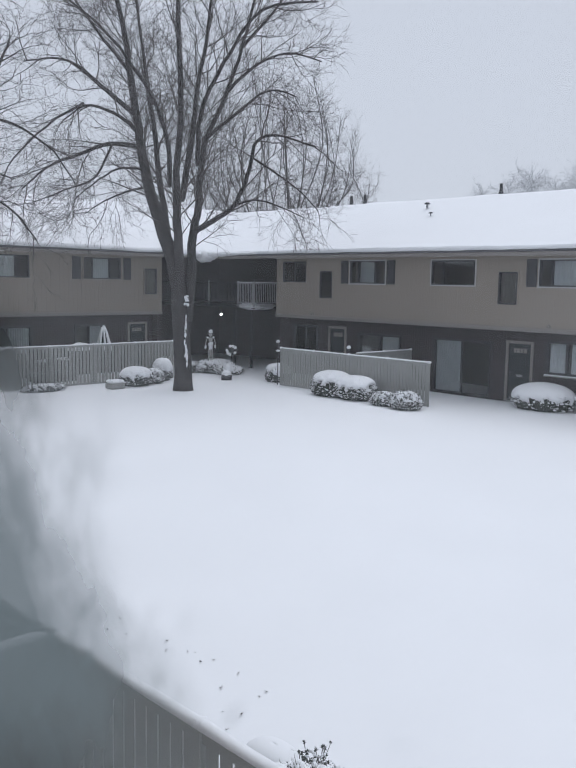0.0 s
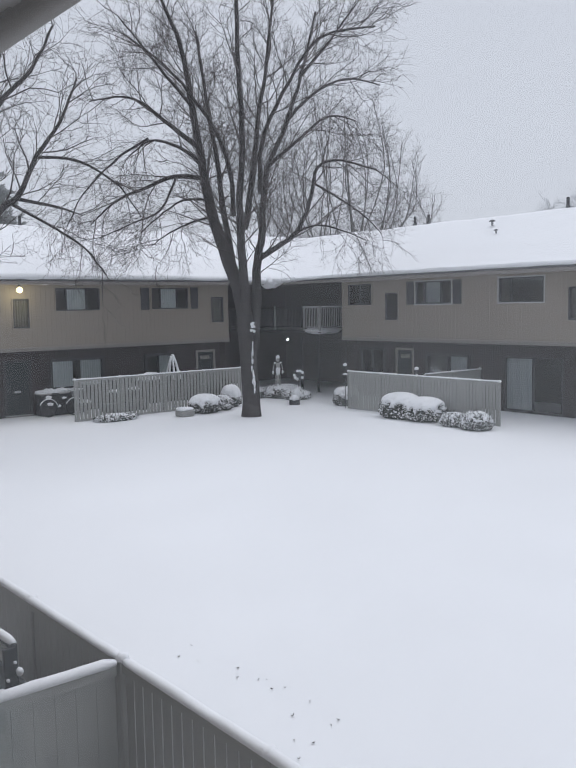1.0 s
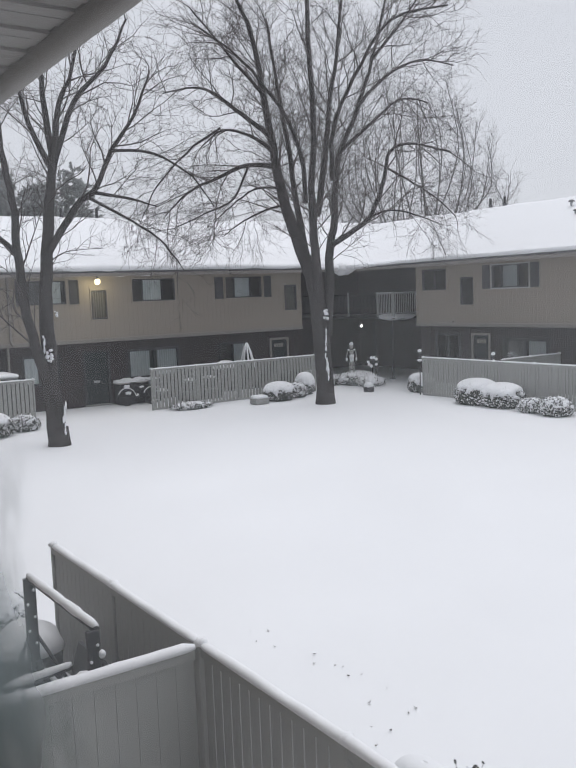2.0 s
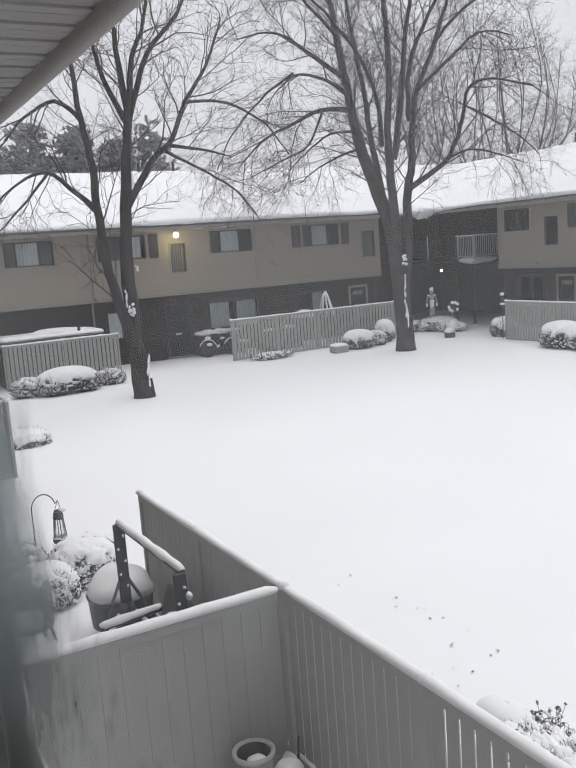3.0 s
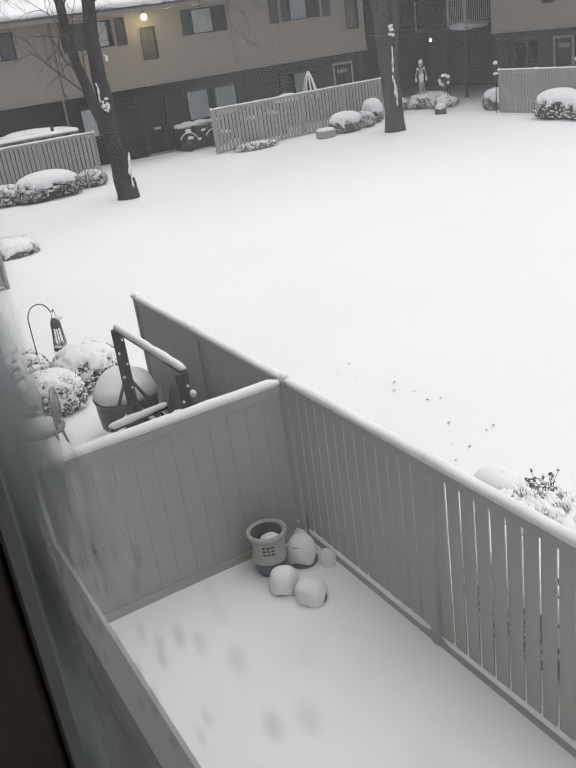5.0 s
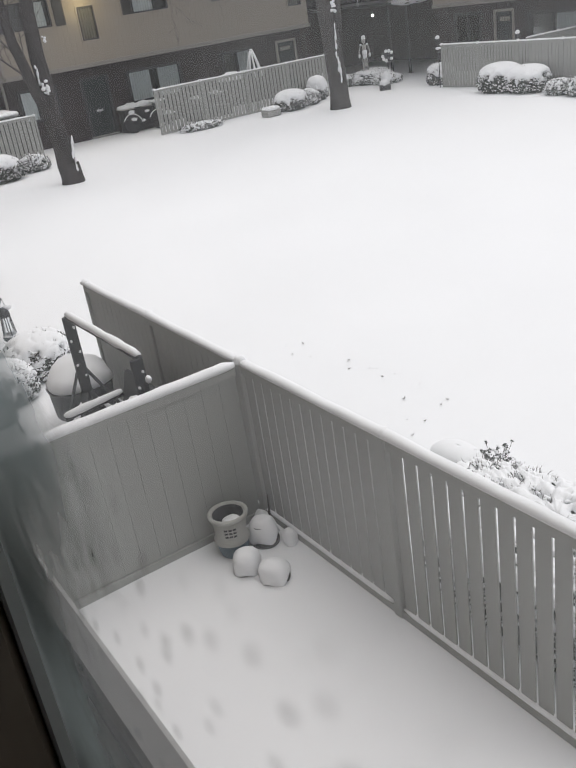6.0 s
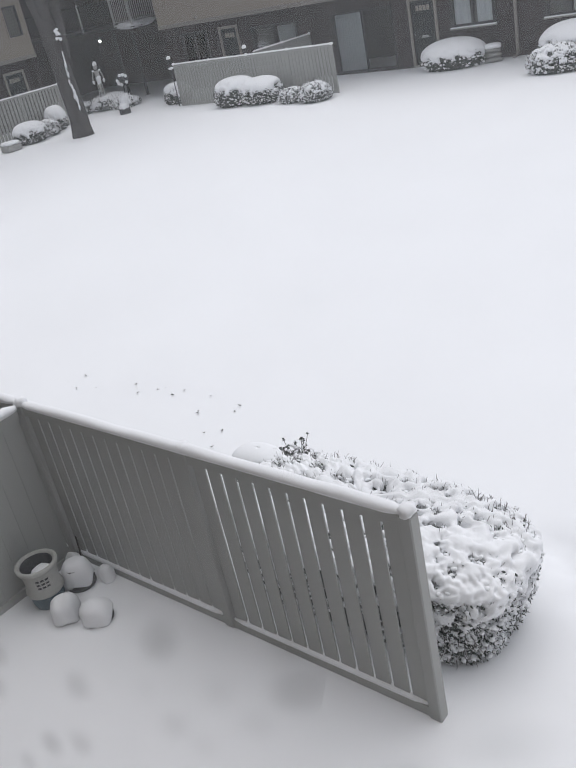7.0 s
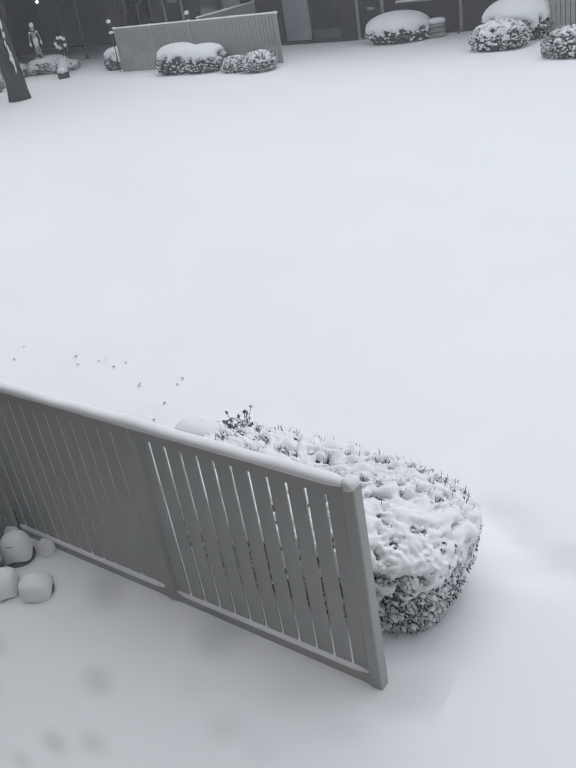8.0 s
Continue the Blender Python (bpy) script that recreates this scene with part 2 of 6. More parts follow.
def slider_window(name, at, u0, u1, z0, z1, curtains=(), label="", trim=SIDING, mullions=(0.5,), sill=False, frame_mat=FRAME, cloth=None):
    ob = thing(name, at((u0 + u1) / 2, 0, z0), label or "dark framed sliding window with pale curtains behind glass", "window", kind="structure")
    inv = ob.matrix_basis.inverted()
    m = lambda u, d, z: tuple(inv @ Vector(at(u, d, z)))
    f = 0.05
    part("window_frame", boxes((m(u0, -0.1, z0), m(u1, 0.02, z0 + f)), (m(u0, -0.1, z1 - f), m(u1, 0.02, z1)),
                               (m(u0, -0.1, z0 + f), m(u0 + f, 0.02, z1 - f)), (m(u1 - f, -0.1, z0 + f), m(u1, 0.02, z1 - f))), frame_mat, ob)
    edges = [0] + list(mullions) + [1]
    w = u1 - u0 - 2 * f
    for k in mullions:
        c = u0 + f + w * k
        part("mullion", boxes((m(c - 0.025, -0.09, z0 + f), m(c + 0.025, 0.01, z1 - f))), frame_mat, ob)
    for a, b in zip(edges, edges[1:]):
        p = part("pane", boxes((m(u0 + f + w * a, -0.05, z0 + f), m(u0 + f + w * b, -0.044, z1 - f))), GLASS, ob)
        p.visible_shadow = False
    for a, b in curtains:
        bm = bmesh.new()
        n = max(4, int((b - a) * w / 0.05))
        rows = []
        for i in range(n + 1):
            u = u0 + f + w * (a + (b - a) * i / n)
            d = -0.085 + 0.014 * (1 if i % 2 else -1)
            rows.append((bm.verts.new(m(u, d, z0 + f)), bm.verts.new(m(u, d, z1 - f))))
        for p, q in zip(rows, rows[1:]):
            bm.faces.new((p[0], q[0], q[1], p[1]))
        part("curtain", bm, cloth or CURTAIN, ob, "pale hanging curtain")
    if trim:
        t = 0.045
        part("trim", boxes((m(u0 - t, -0.02, z1), m(u1 + t, 0.03, z1 + t)), (m(u0 - t, -0.02, z0 - t), m(u1 + t, 0.04, z0)),
                           (m(u0 - t, -0.02, z0), m(u0, 0.03, z1)), (m(u1, -0.02, z0), m(u1 + t, 0.03, z1))), trim, ob)
    if sill:
        part("sill", boxes((m(u0 - 0.08, -0.05, z0 - 0.1), m(u1 + 0.08, 0.09, z0 - 0.06))), CONCRETE, ob)
        part("sill_snow", boxes((m(u0 - 0.07, -0.02, z0 - 0.06), m(u1 + 0.07, 0.08, z0 - 0.02)), bevel=0.012), CAP, ob)
    return ob


def shutter(at, u0, u1, z0, z1):
    ob = thing("shutter", at((u0 + u1) / 2, 0, z0), "dark painted louvred window shutter", "shutter", "window shutters")
    inv = ob.matrix_basis.inverted()
    m = lambda u, d, z: tuple(inv @ Vector(at(u, d, z)))
    t = 0.05
    part("backing", boxes((m(u0 + 0.01, 0, z0 + 0.01), m(u1 - 0.01, 0.012, z1 - 0.01))), SHUTTER, ob)
    part("shutter_frame", boxes((m(u0, 0, z0), m(u0 + t, 0.045, z1)), (m(u1 - t, 0, z0), m(u1, 0.045, z1)), (m(u0 + t, 0, z0), m(u1 - t, 0.045, z0 + t)), (m(u0 + t, 0, z1 - t), m(u1 - t, 0.045, z1))), SHUTTER, ob)
    n = 10
    for i in range(n):
        z = z0 + t + (z1 - z0 - 2 * t) * i / n
        board("louvre", m(u0 + t, 0.005, z), m(u1 - t, 0.026, z + 0.07), SHUTTER, ob)


def house_door(name, at, u0, u1, z0, z1, label, casing=TRIM, lights=4):
    ob = thing(name, at((u0 + u1) / 2, 0, z0), label, "door", kind="structure")
    inv = ob.matrix_basis.inverted()
    m = lambda u, d, z: tuple(inv @ Vector(at(u, d, z)))
    t = 0.1
    part("door_frame", boxes((m(u0 - t, -0.1, z0), m(u0, 0.03, z1 + t)), (m(u1, -0.1, z0), m(u1 + t, 0.03, z1 + t)), (m(u0, -0.1, z1), m(u1, 0.03, z1 + t))), casing, ob, "door casing")
    leaf = part("leaf", boxes((m(u0, -0.09, z0), m(u1, -0.045, z1))), DOOR, ob)
    w, h = u1 - u0, z1 - z0
    for i in range(lights):
        a = u0 + w * (0.2 + 0.155 * i)
        part("light_pane", boxes((m(a, -0.045, z0 + h * 0.84), m(a + w * 0.12, -0.04, z0 + h * 0.92))), TRIM, ob, "small pale door light")
    for a, b in ((0.14, 0.46), (0.54, 0.86)):
        for c, d in ((0.08, 0.38), (0.45, 0.78)):
            part("panel", boxes((m(u0 + w * a, -0.045, z0 + h * c), m(u0 + w * b, -0.035, z0 + h * d)), bevel=0.004), DOOR, ob)
    bm = bmesh.new()
    lump(bm, m(u0 + 0.08, 0.0, z0 + 1.0), (0.03, 0.03, 0.03), 1, 0)
    part("door_knob", bm, ZINC, ob)
    part("letter_plate", boxes((m(u0 + w * 0.36, -0.045, z0 + h * 0.42), m(u0 + w * 0.64, -0.03, z0 + h * 0.46))), ZINC, ob)
    part("threshold", boxes((m(u0 - t, -0.1, z0 - 0.05), m(u1 + t, 0.06, z0))), CONCRETE, ob)
    return ob


def patio_door(name, at, u0, u1, z0, z1):
    ob = slider_window(name, at, u0, u1, z0, z1, ((0.0, 0.47),), "wide sliding patio door with vertical blinds behind glass", trim=None, frame_mat=FRAME)
    return ob


def wing(tag, at_up, at_low, u0, u1, holes_up, holes_low, back):
    """Upper wall with upright siding boards, brick ground floor, overhang and trim band."""
    wall = thing(tag, (0, 0, 0), "taupe upright board siding over a dark brick ground floor", "wall", kind="structure")
    part("upper_core", boxes(*[(at_up(a, -0.2, lo), at_up(b, -0.012, hi)) for a, b, lo, hi in around(u0, u1, LOW_Z + 0.1, TOP_Z, holes_up)]), SIDING, wall)
    part("lower_core", boxes(*[(at_low(a, -0.25, lo), at_low(b, -0.012, hi)) for a, b, lo, hi in around(u0, u1, -0.3, LOW_Z + 0.1, holes_low)]), MORTAR, wall)
    part("overhang_soffit", boxes((at_up(u0, -1.0, LOW_Z + 0.02), at_up(u1, -0.02, LOW_Z + 0.1))), SOFFIT, wall)
    part("band", boxes((at_up(u0 - 0.02, -0.02, LOW_Z - 0.02), at_up(u1 + 0.02, 0.035, LOW_Z + 0.13)), bevel=0.008), TRIM, wall, "paler trim band along the overhang")
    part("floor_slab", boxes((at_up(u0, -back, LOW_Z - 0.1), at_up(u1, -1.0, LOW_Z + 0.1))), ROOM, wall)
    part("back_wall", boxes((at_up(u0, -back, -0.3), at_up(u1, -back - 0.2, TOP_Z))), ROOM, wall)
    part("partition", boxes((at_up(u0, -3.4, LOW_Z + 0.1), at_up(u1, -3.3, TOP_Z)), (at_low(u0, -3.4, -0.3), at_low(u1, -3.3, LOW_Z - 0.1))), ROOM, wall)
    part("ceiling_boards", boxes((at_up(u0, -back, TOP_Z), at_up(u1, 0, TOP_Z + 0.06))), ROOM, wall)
    pitch = 0.205
    for i in range(math.ceil((u1 - u0) / pitch)):
        a, b = u0 + i * pitch, min(u0 + (i + 1) * pitch - 0.003, u1)
        for p, q, lo, hi in around(a, b, LOW_Z + 0.13, TOP_Z, holes_up):
            board("siding_board", at_up(p, -0.012, lo), at_up(q, -0.004, hi), SIDING, wall)
    # bricks in running bond
    vs, fs = [], []
    bl, bh = 0.215, 0.078
    for row in range(int((LOW_Z + 0.05) / bh)):
        z = -0.05 + row * bh
        u = u0 - (row % 2) * bl / 2
        while u < u1:
            a, b = max(u, u0), min(u + bl - 0.012, u1)
            if b - a > 0.02 and not any(a < h[1] and b > h[0] and z < h[3] and z + bh > h[2] for h in holes_low):
                k, d = len(vs), random.uniform(-0.002, 0.005)
                for dd in (-0.012, d):
                    vs += [at_low(a, dd, z), at_low(b, dd, z), at_low(b, dd, z + bh - 0.012), at_low(a, dd, z + bh - 0.012)]
                fs += [(k + 4, k + 5, k + 6, k + 7)] + [(k + i, k + (i + 1) % 4, k + 4 + (i + 1) % 4, k + 4 + i) for i in range(4)]
            u += bl
    bm = bmesh.new()
    me = bpy.data.meshes.new("bricks")
    me.from_pydata(vs, [], fs)
    bm.from_mesh(me)
    tagged(part("bricks", bm, BRICK, wall), kind="stuff")
    return wall


WIN = (4.17, 5.08)
n_win = [(-27.76, -26.28), (-23.72, -21.84), (-19.57, -17.62), (-15.04, -13.1)]
n_tall = [(-25.46, -24.72), (-16.63, -15.86)]
n_shut = [(-24.2, -23.83), (-21.74, -21.34), (-15.52, -15.14), (-13.0, -12.62)]
nl_win = [(-27.65, -26.21, 1.05, 2.24), (-23.7, -21.52, 1.1, 2.06), (-14.95, -13.45, 1.15, 2.26), (-11.7, -10.2, 1.12, 2.24)]
nl_door = [(-25.4, -24.55, 0.06, 2.2), (-16.5, -15.6, 0.06, 2.12)]
nl_slide = (-19.8, -17.25, 0.06, 2.1)
hole_n = [(a, b, *WIN) for a, b in n_win] + [(a, b, 3.53, 4.68) for a, b in n_tall]
hole_nl = nl_win + nl_door + [nl_slide]
wing("wall_north", north(NORTH_Y), north(NORTH_LOW), -28.2, 12.0, hole_n, hole_nl, 10.5)
w_win = [(18.69, 20.54), (14.29, 16.22), (9.95, 11.5), (6.05, 7.88)]
w_tall = [(21.77, 22.44), (12.52, 13.17)]
w_shut = [(18.15, 18.55), (20.68, 21.05), (11.64, 12.02), (9.55, 9.86)]
wl_win = [(14.2, 16.5, 1.0, 2.15), (18.55, 19.9, 1.0, 2.15), (9.8, 11.2, 1.05, 2.15)]
wl_door = [(12.3, 13.25, 0.06, 2.15), (21.3, 22.15, 0.06, 2.15)]
hole_w = [(a, b, *WIN) for a, b in w_win] + [(a, b, 3.5, 4.66) for a, b in w_tall]
wing("wall_west", west(WEST_X), west(WEST_LOW), -14.0, 22.73, hole_w, wl_win + wl_door, 10.5)

k = 0
for at, wins, talls, shuts in ((north(NORTH_Y), n_win, n_tall, n_shut), (west(WEST_X), w_win, w_tall, w_shut)):
    for i, (a, b) in enumerate(wins):
        k += 1
        wide = b - a > 1.6
        dark = wins is n_win and i == 2
        cur = () if dark else ((0.24, 0.7),) if wide else ((0.5, 0.92),)
        slider_window(f"window_{k}", at, a, b, *WIN, cur, "dark framed window over an unlit room" if dark else "", trim=PALE if wide and wins is n_win else SIDING, mullions=(0.26,) if dark else (0.22, 0.72) if wide else (0.5,))
    for a, b in talls:
        k += 1
        slider_window(f"window_{k}", at, a, b, 3.52, 4.67, ((0.0, 1.0),), "narrow tall window with a dim blind", mullions=(), cloth=BLIND)
    for a, b in shuts:
        shutter(at, a, b, WIN[0] - 0.02, WIN[1] + 0.02)
for at, rows in ((north(NORTH_LOW), nl_win), (west(WEST_LOW), wl_win)):
    for i, r in enumerate(rows):
        k += 1
        slider_window(f"window_{k}", at, *r, ((0.55, 1.0),) if i % 2 else ((0.0, 0.42), (0.58, 1.0)), "ground floor window with pale curtains and snowy sill", sill=at(0, 0, 0)[0] == 0, trim=FRAME)
for i, r in enumerate(nl_door):
    house_door(f"door_{i + 1}", north(NORTH_LOW), *r, "dark panelled entrance door with small lights at top")
for i, r in enumerate(wl_door):
    house_door(f"door_{i + 3}", west(WEST_LOW), *r, "dark panelled entrance door by the brick wall", TRIM if i else FRAME, 4 if i else 0)
patio_door("door_5", north(NORTH_LOW), *nl_slide)

# ---- roofs ----
EAVE_N, EAVE_W, RIDGE_N, RIDGE_W, EAVE_Z, RIDGE_Z = 25.4, -31.4, 32.0, -38.0, 5.42, 8.0


def roof_z(d):
    return EAVE_Z + (RIDGE_Z - EAVE_Z) * min(max(d / 6.6, 0.0), 1.0) if d <= 6.6 else RIDGE_Z - (RIDGE_Z - EAVE_Z) * (d - 6.6) / 6.6


def roof_snow_z(x, y):
    """Height of the snow on the joined roofs: the higher of the two gables."""
    dn, dw = y - EAVE_N, EAVE_W - x
    zs = []
    if dn >= -0.06 and x > RIDGE_W - 7:
        zs.append(roof_z(dn))
    if dw >= -0.06 and y < RIDGE_N + 7:
        zs.append(roof_z(dw))
    return max(zs) if zs else None


def roof_sheet(name, lift, thick, mat, label, category, wobble):
    """Sheet over both wings, as a grid of cells that leaves the courtyard free."""
    xs = sorted({-44.6, EAVE_W + 0.05, *np.arange(-44.4, -31.4, 0.4).round(3).tolist(), *np.arange(-31.3, 13, 0.4).round(3).tolist()})
    ys = sorted({38.6, EAVE_N - 0.05, *np.arange(-15, 25.3, 0.4).round(3).tolist(), *np.arange(25.4, 38.6, 0.4).round(3).tolist()})
    bm, grid = bmesh.new(), {}
    for i, x in enumerate(xs):
        for j, y in enumerate(ys):
            z = roof_snow_z(x, y)
            if z is not None:
                edge = min(abs(y - EAVE_N), abs(x - EAVE_W))
                n1 = noise.noise(Vector((x * 0.5, y * 0.5, 2))) * wobble + noise.noise(Vector((x * 1.9, y * 1.9, 7))) * wobble * 0.35
                dx = dy = 0.0
                if edge < 0.1:
                    w = noise.noise(Vector((x * 1.3, y * 1.3, 5))) * wobble + noise.noise(Vector((x * 4.1, y * 4.1, 9))) * wobble * 0.8
                    dx, dy = (w, 0) if abs(x - EAVE_W) < 0.1 and y < EAVE_N else (0, w)
                for s in (0, 1):
                    grid[i, j, s] = bm.verts.new((x + dx, y - dy, z + lift + (thick + n1 if s else -abs(n1) * (edge < 0.1))))
    has = lambda *c: all((a, b, 0) in grid for a, b in c)
    for i in range(len(xs) - 1):
        for j in range(len(ys) - 1):
            q = ((i, j), (i + 1, j), (i + 1, j + 1), (i, j + 1))
            if has(*q):
                for s in (0, 1):
                    bm.faces.new([grid[a, b, s] for a, b in (q if s else q[::-1])])
    top = {v: k for k, v in grid.items()}
    for e in [e for e in bm.edges if e.is_boundary and top[e.verts[0]][2] == 1]:
        a, b = e.verts
        ka, kb = top[a], top[b]
        bm.faces.new((a, b, grid[kb[0], kb[1], 0], grid[ka[0], ka[1], 0]))
    return tagged(part(name, bm, mat, smooth=True), label, category, kind="structure")


roof_sheet("roof", -0.1, 0.08, SHINGLE, "low pitched grey shingle roof over both wings", "roof", 0.0)
roof_sheet("roof_snow", -0.01, 0.14, CAP, "thick fresh snow lying on the roofs with a lumpy edge", "snow", 0.05)
ob = thing("snow_overhang", (EAVE_W, EAVE_N - 0.75, EAVE_Z), "snow sagging over the gutter where the roofs meet", "snow")
bm = bmesh.new()
for i, (x, y, sx, sy, sz) in enumerate(((0.05, -0.05, 0.5, 0.45, 0.3), (0.5, -0.02, 0.4, 0.25, 0.16), (1.1, 0.0, 0.45, 0.2, 0.1), (0.02, -0.6, 0.25, 0.4, 0.14), (1.9, 0.02, 0.5, 0.15, 0.08), (2.8, 0.0, 0.6, 0.15, 0.06), (0.0, -1.3, 0.16, 0.5, 0.08))):
    lump(bm, (x, y, 0.0 - 0.35 * sz), (sx, sy, sz), 3, 0.22, 2.2)
part("sagging_snow", bm, CAP, ob, smooth=True)
part_trim = [((EAVE_W - 0.0, -15, EAVE_Z - 0.22), (EAVE_W + 0.04, EAVE_N, EAVE_Z - 0.03)), ((EAVE_W + 0.04, EAVE_N - 0.04, EAVE_Z - 0.22), (13, EAVE_N, EAVE_Z - 0.03))]
tagged(part("trim", boxes(*part_trim), TRIM), "taupe fascia board along the eaves", "fascia", kind="structure")
soff = thing("soffit_north", (0, 0, 0), "pale boarded soffit under the eaves", "soffit", kind="structure")
part("soffit_board", boxes(((-28.2, EAVE_N, TOP_Z - 0.08), (13, NORTH_Y + 0.1, TOP_Z - 0.05))), SOFFIT, soff)
part("soffit_board", boxes(((WEST_X - 0.1, -15, TOP_Z - 0.08), (EAVE_W, 22.73, TOP_Z - 0.05))), SOFFIT, soff)

# ---- covered passage between the wings ----
tagged(part("wall_passage", boxes(((-40, 31.0, -0.3), (-28.0, 31.2, 5.9)), ((-38.4, 22.5, -0.3), (-38.2, 31, 5.9)), ((-28.2, 26.3, -0.3), (-28.0, 31, 5.3)), ((-38.2, 22.55, -0.3), (-32.3, 22.73, 5.3))), BRICK), "dark brick walls of the covered passage", "wall", kind="structure")

# ---- fences ----


def snow_strip(name, a, b, width, height, parent=None, seed=0, lumps=0.25):
    """Rounded uneven snow along a rail from a to b (a level line along x or y)."""
    a, b = Vector(a), Vector(b)
    along = (b - a).normalized()
    side = Vector((-along.y, along.x, 0))
    n = max(4, int((b - a).length / 0.09))
    bm, rings = bmesh.new(), []
    for i in range(n + 1):
        p = a.lerp(b, i / n)
        k = 1 + lumps * noise.noise(Vector((p.x * 2.3, p.y * 2.3, seed))) + lumps * 0.6 * noise.noise(Vector((p.x * 7, p.y * 7, seed)))
        end = 0.55 if i in (0, n) else 1
        ring = []
        for j in range(7):
            t = math.pi * j / 6
            ring.append(bm.verts.new(p + side * (-math.cos(t) * width / 2 * (0.85 + 0.15 * k) * end) + Vector((0, 0, max(0.0, math.sin(t)) ** 0.7 * height * k * end))))
        rings.append(ring)
    for p, q in zip(rings, rings[1:]):
        for j in range(7):
            bm.faces.new((p[j], q[j], q[(j + 1) % 7], p[(j + 1) % 7]))
    bm.faces.new(rings[0])
    bm.faces.new(rings[-1][::-1])
    return part(name, bm, CAP, parent, smooth=True)


def fence(at, to, panels, height, label, gap=0.016, pitch=0.125, cap=0.045, base=0.0, group="patio fences", seed=0, ends=(True, True), rails=True, half=0.03, gaps=None, backed=False, mid=0.5, knob=1.0):
    """Vinyl patio fence along x or y: posts, rails, slats and the snow on its top rail."""
    ob = thing("fence", (0, 0, 0), label, "fence", group)
    a, b = Vector((*at, 0)), Vector((*to, 0))
    along = (b - a).normalized()
    side = Vector((-along.y, along.x, 0))
    stops = [a + (b - a) * (mid if panels == 2 and i == 1 else i / panels) for i in range(panels + 1)]
    for i, p in enumerate(stops):
        if (i == 0 and not ends[0]) or (i == panels and not ends[1]):
            continue
        part("post", boxes((p - along * half - side * half + Vector((0, 0, base - 0.1)), p + along * half + side * half + Vector((0, 0, base + height - 0.01))), bevel=0.008), VINYL, ob)
        bm = bmesh.new()
        lump(bm, (p.x, p.y, base + height + 0.008), (0.068 * knob, 0.066 * knob, 0.05 * knob), 2, 0.22, 2.0)
        part("post_snow", bm, CAP, ob, smooth=True)
    for i in range(panels):
        p, q = stops[i] + along * half, stops[i + 1] - along * half
        for lo, hi, w in ((height - 0.09, height - 0.01, 0.03), (0.0, 0.075, 0.03)):
            board("rail", p - side * w + Vector((0, 0, base + lo)), q + side * w + Vector((0, 0, base + hi)), VINYL, ob)
        n = max(1, round((q - p).length / pitch))
        w = (q - p).length / n
        g = gaps[i] if gaps else gap
        if backed:
            board("backing", p - side * 0.002 + Vector((0, 0, base + 0.075)), q + side * 0.002 + Vector((0, 0, base + height - 0.09)), VINYL, ob)
        for k in range(n):
            u, v = p + along * (w * k + g / 2), p + along * (w * (k + 1) - g / 2)
            board("slat", u - side * 0.005 + Vector((0, 0, base + 0.075)), v + side * 0.005 + Vector((0, 0, base + height - 0.09)), VINYL, ob)
        if gaps:
            bm = bmesh.new()
            for k in range(1, n):
                c = p + along * (w * k)
                tall = 0.03 + 0.05 * abs(noise.noise(c * 5))
                tube(bm, [c + Vector((0, 0, base + 0.07)), c + Vector((0, 0, base + 0.075 + tall * 0.4)), c + Vector((0, 0, base + 0.08 + tall))], [0.028, 0.016, 0.003], 6)
            tagged(part("gap_snow", bm, CAP, ob, smooth=True), kind="stuff")
        if rails:
            snow_strip("rail_snow", p + Vector((0, 0, base + 0.073)), q + Vector((0, 0, base + 0.073)), 0.062, 0.022, ob, seed + 5)
    snow_strip("top_snow", a + along * 0.02 + Vector((0, 0, base + height - 0.012)), b - along * 0.02 + Vector((0, 0, base + height - 0.012)), 0.088, cap, ob, seed)
    return ob


FY = 2.96
fence((-5.65, FY), (-2.13, FY), 2, 1.505, "grey vinyl slat fence of the patio below, snow on its rail", seed=1, gaps=(0.014, 0.021), pitch=0.13, mid=0.52, knob=0.78, half=0.042)
fence((-5.65, 0.24), (-5.65, FY - 0.04), 1, 1.49, "grey vinyl board fence dividing two patios, topped with snow", gap=0.006, pitch=0.165, seed=2, backed=True, ends=(True, False), cap=0.065, knob=0.8, rails=False)
fence((-9.1, FY), (-5.69, FY), 2, 1.505, "grey vinyl fence of the neighbouring patio, topped with snow", seed=3, ends=(True, False), gap=0.008, backed=True, knob=0.8)
fence((-20.8, FY), (-17.1, FY), 2, 1.6, "grey vinyl fence of a further patio beside the wall", seed=4, gap=0.008, backed=True)
fence((-17.1, 0.24), (-17.1, FY - 0.06), 2, 1.6, "grey vinyl board fence between further patios", seed=5, gap=0.006, backed=True, ends=(True, False))
fence((-29.52, 13.7), (-29.52, 21.4), 4, 1.58, "pale vinyl slat fence with snow on its top rail", gap=0.035, pitch=0.15, seed=6, rails=False)
fence((-29.8, 5.2), (-29.8, 9.25), 2, 1.55, "short pale vinyl slat fence before a covered tub", gap=0.035, pitch=0.15, seed=7, rails=False)
fence((-24.85, 23.4), (-17.43, 23.4), 4, 1.52, "pale vinyl slat fence behind two snowy bushes", gap=0.02, pitch=0.14, seed=8, rails=False)
fence((-20.9, 23.5), (-20.9, 26.8), 2, 1.58, "pale vinyl divider fence reaching the brick wall", gap=0.008, seed=9, ends=(False, True), rails=False)
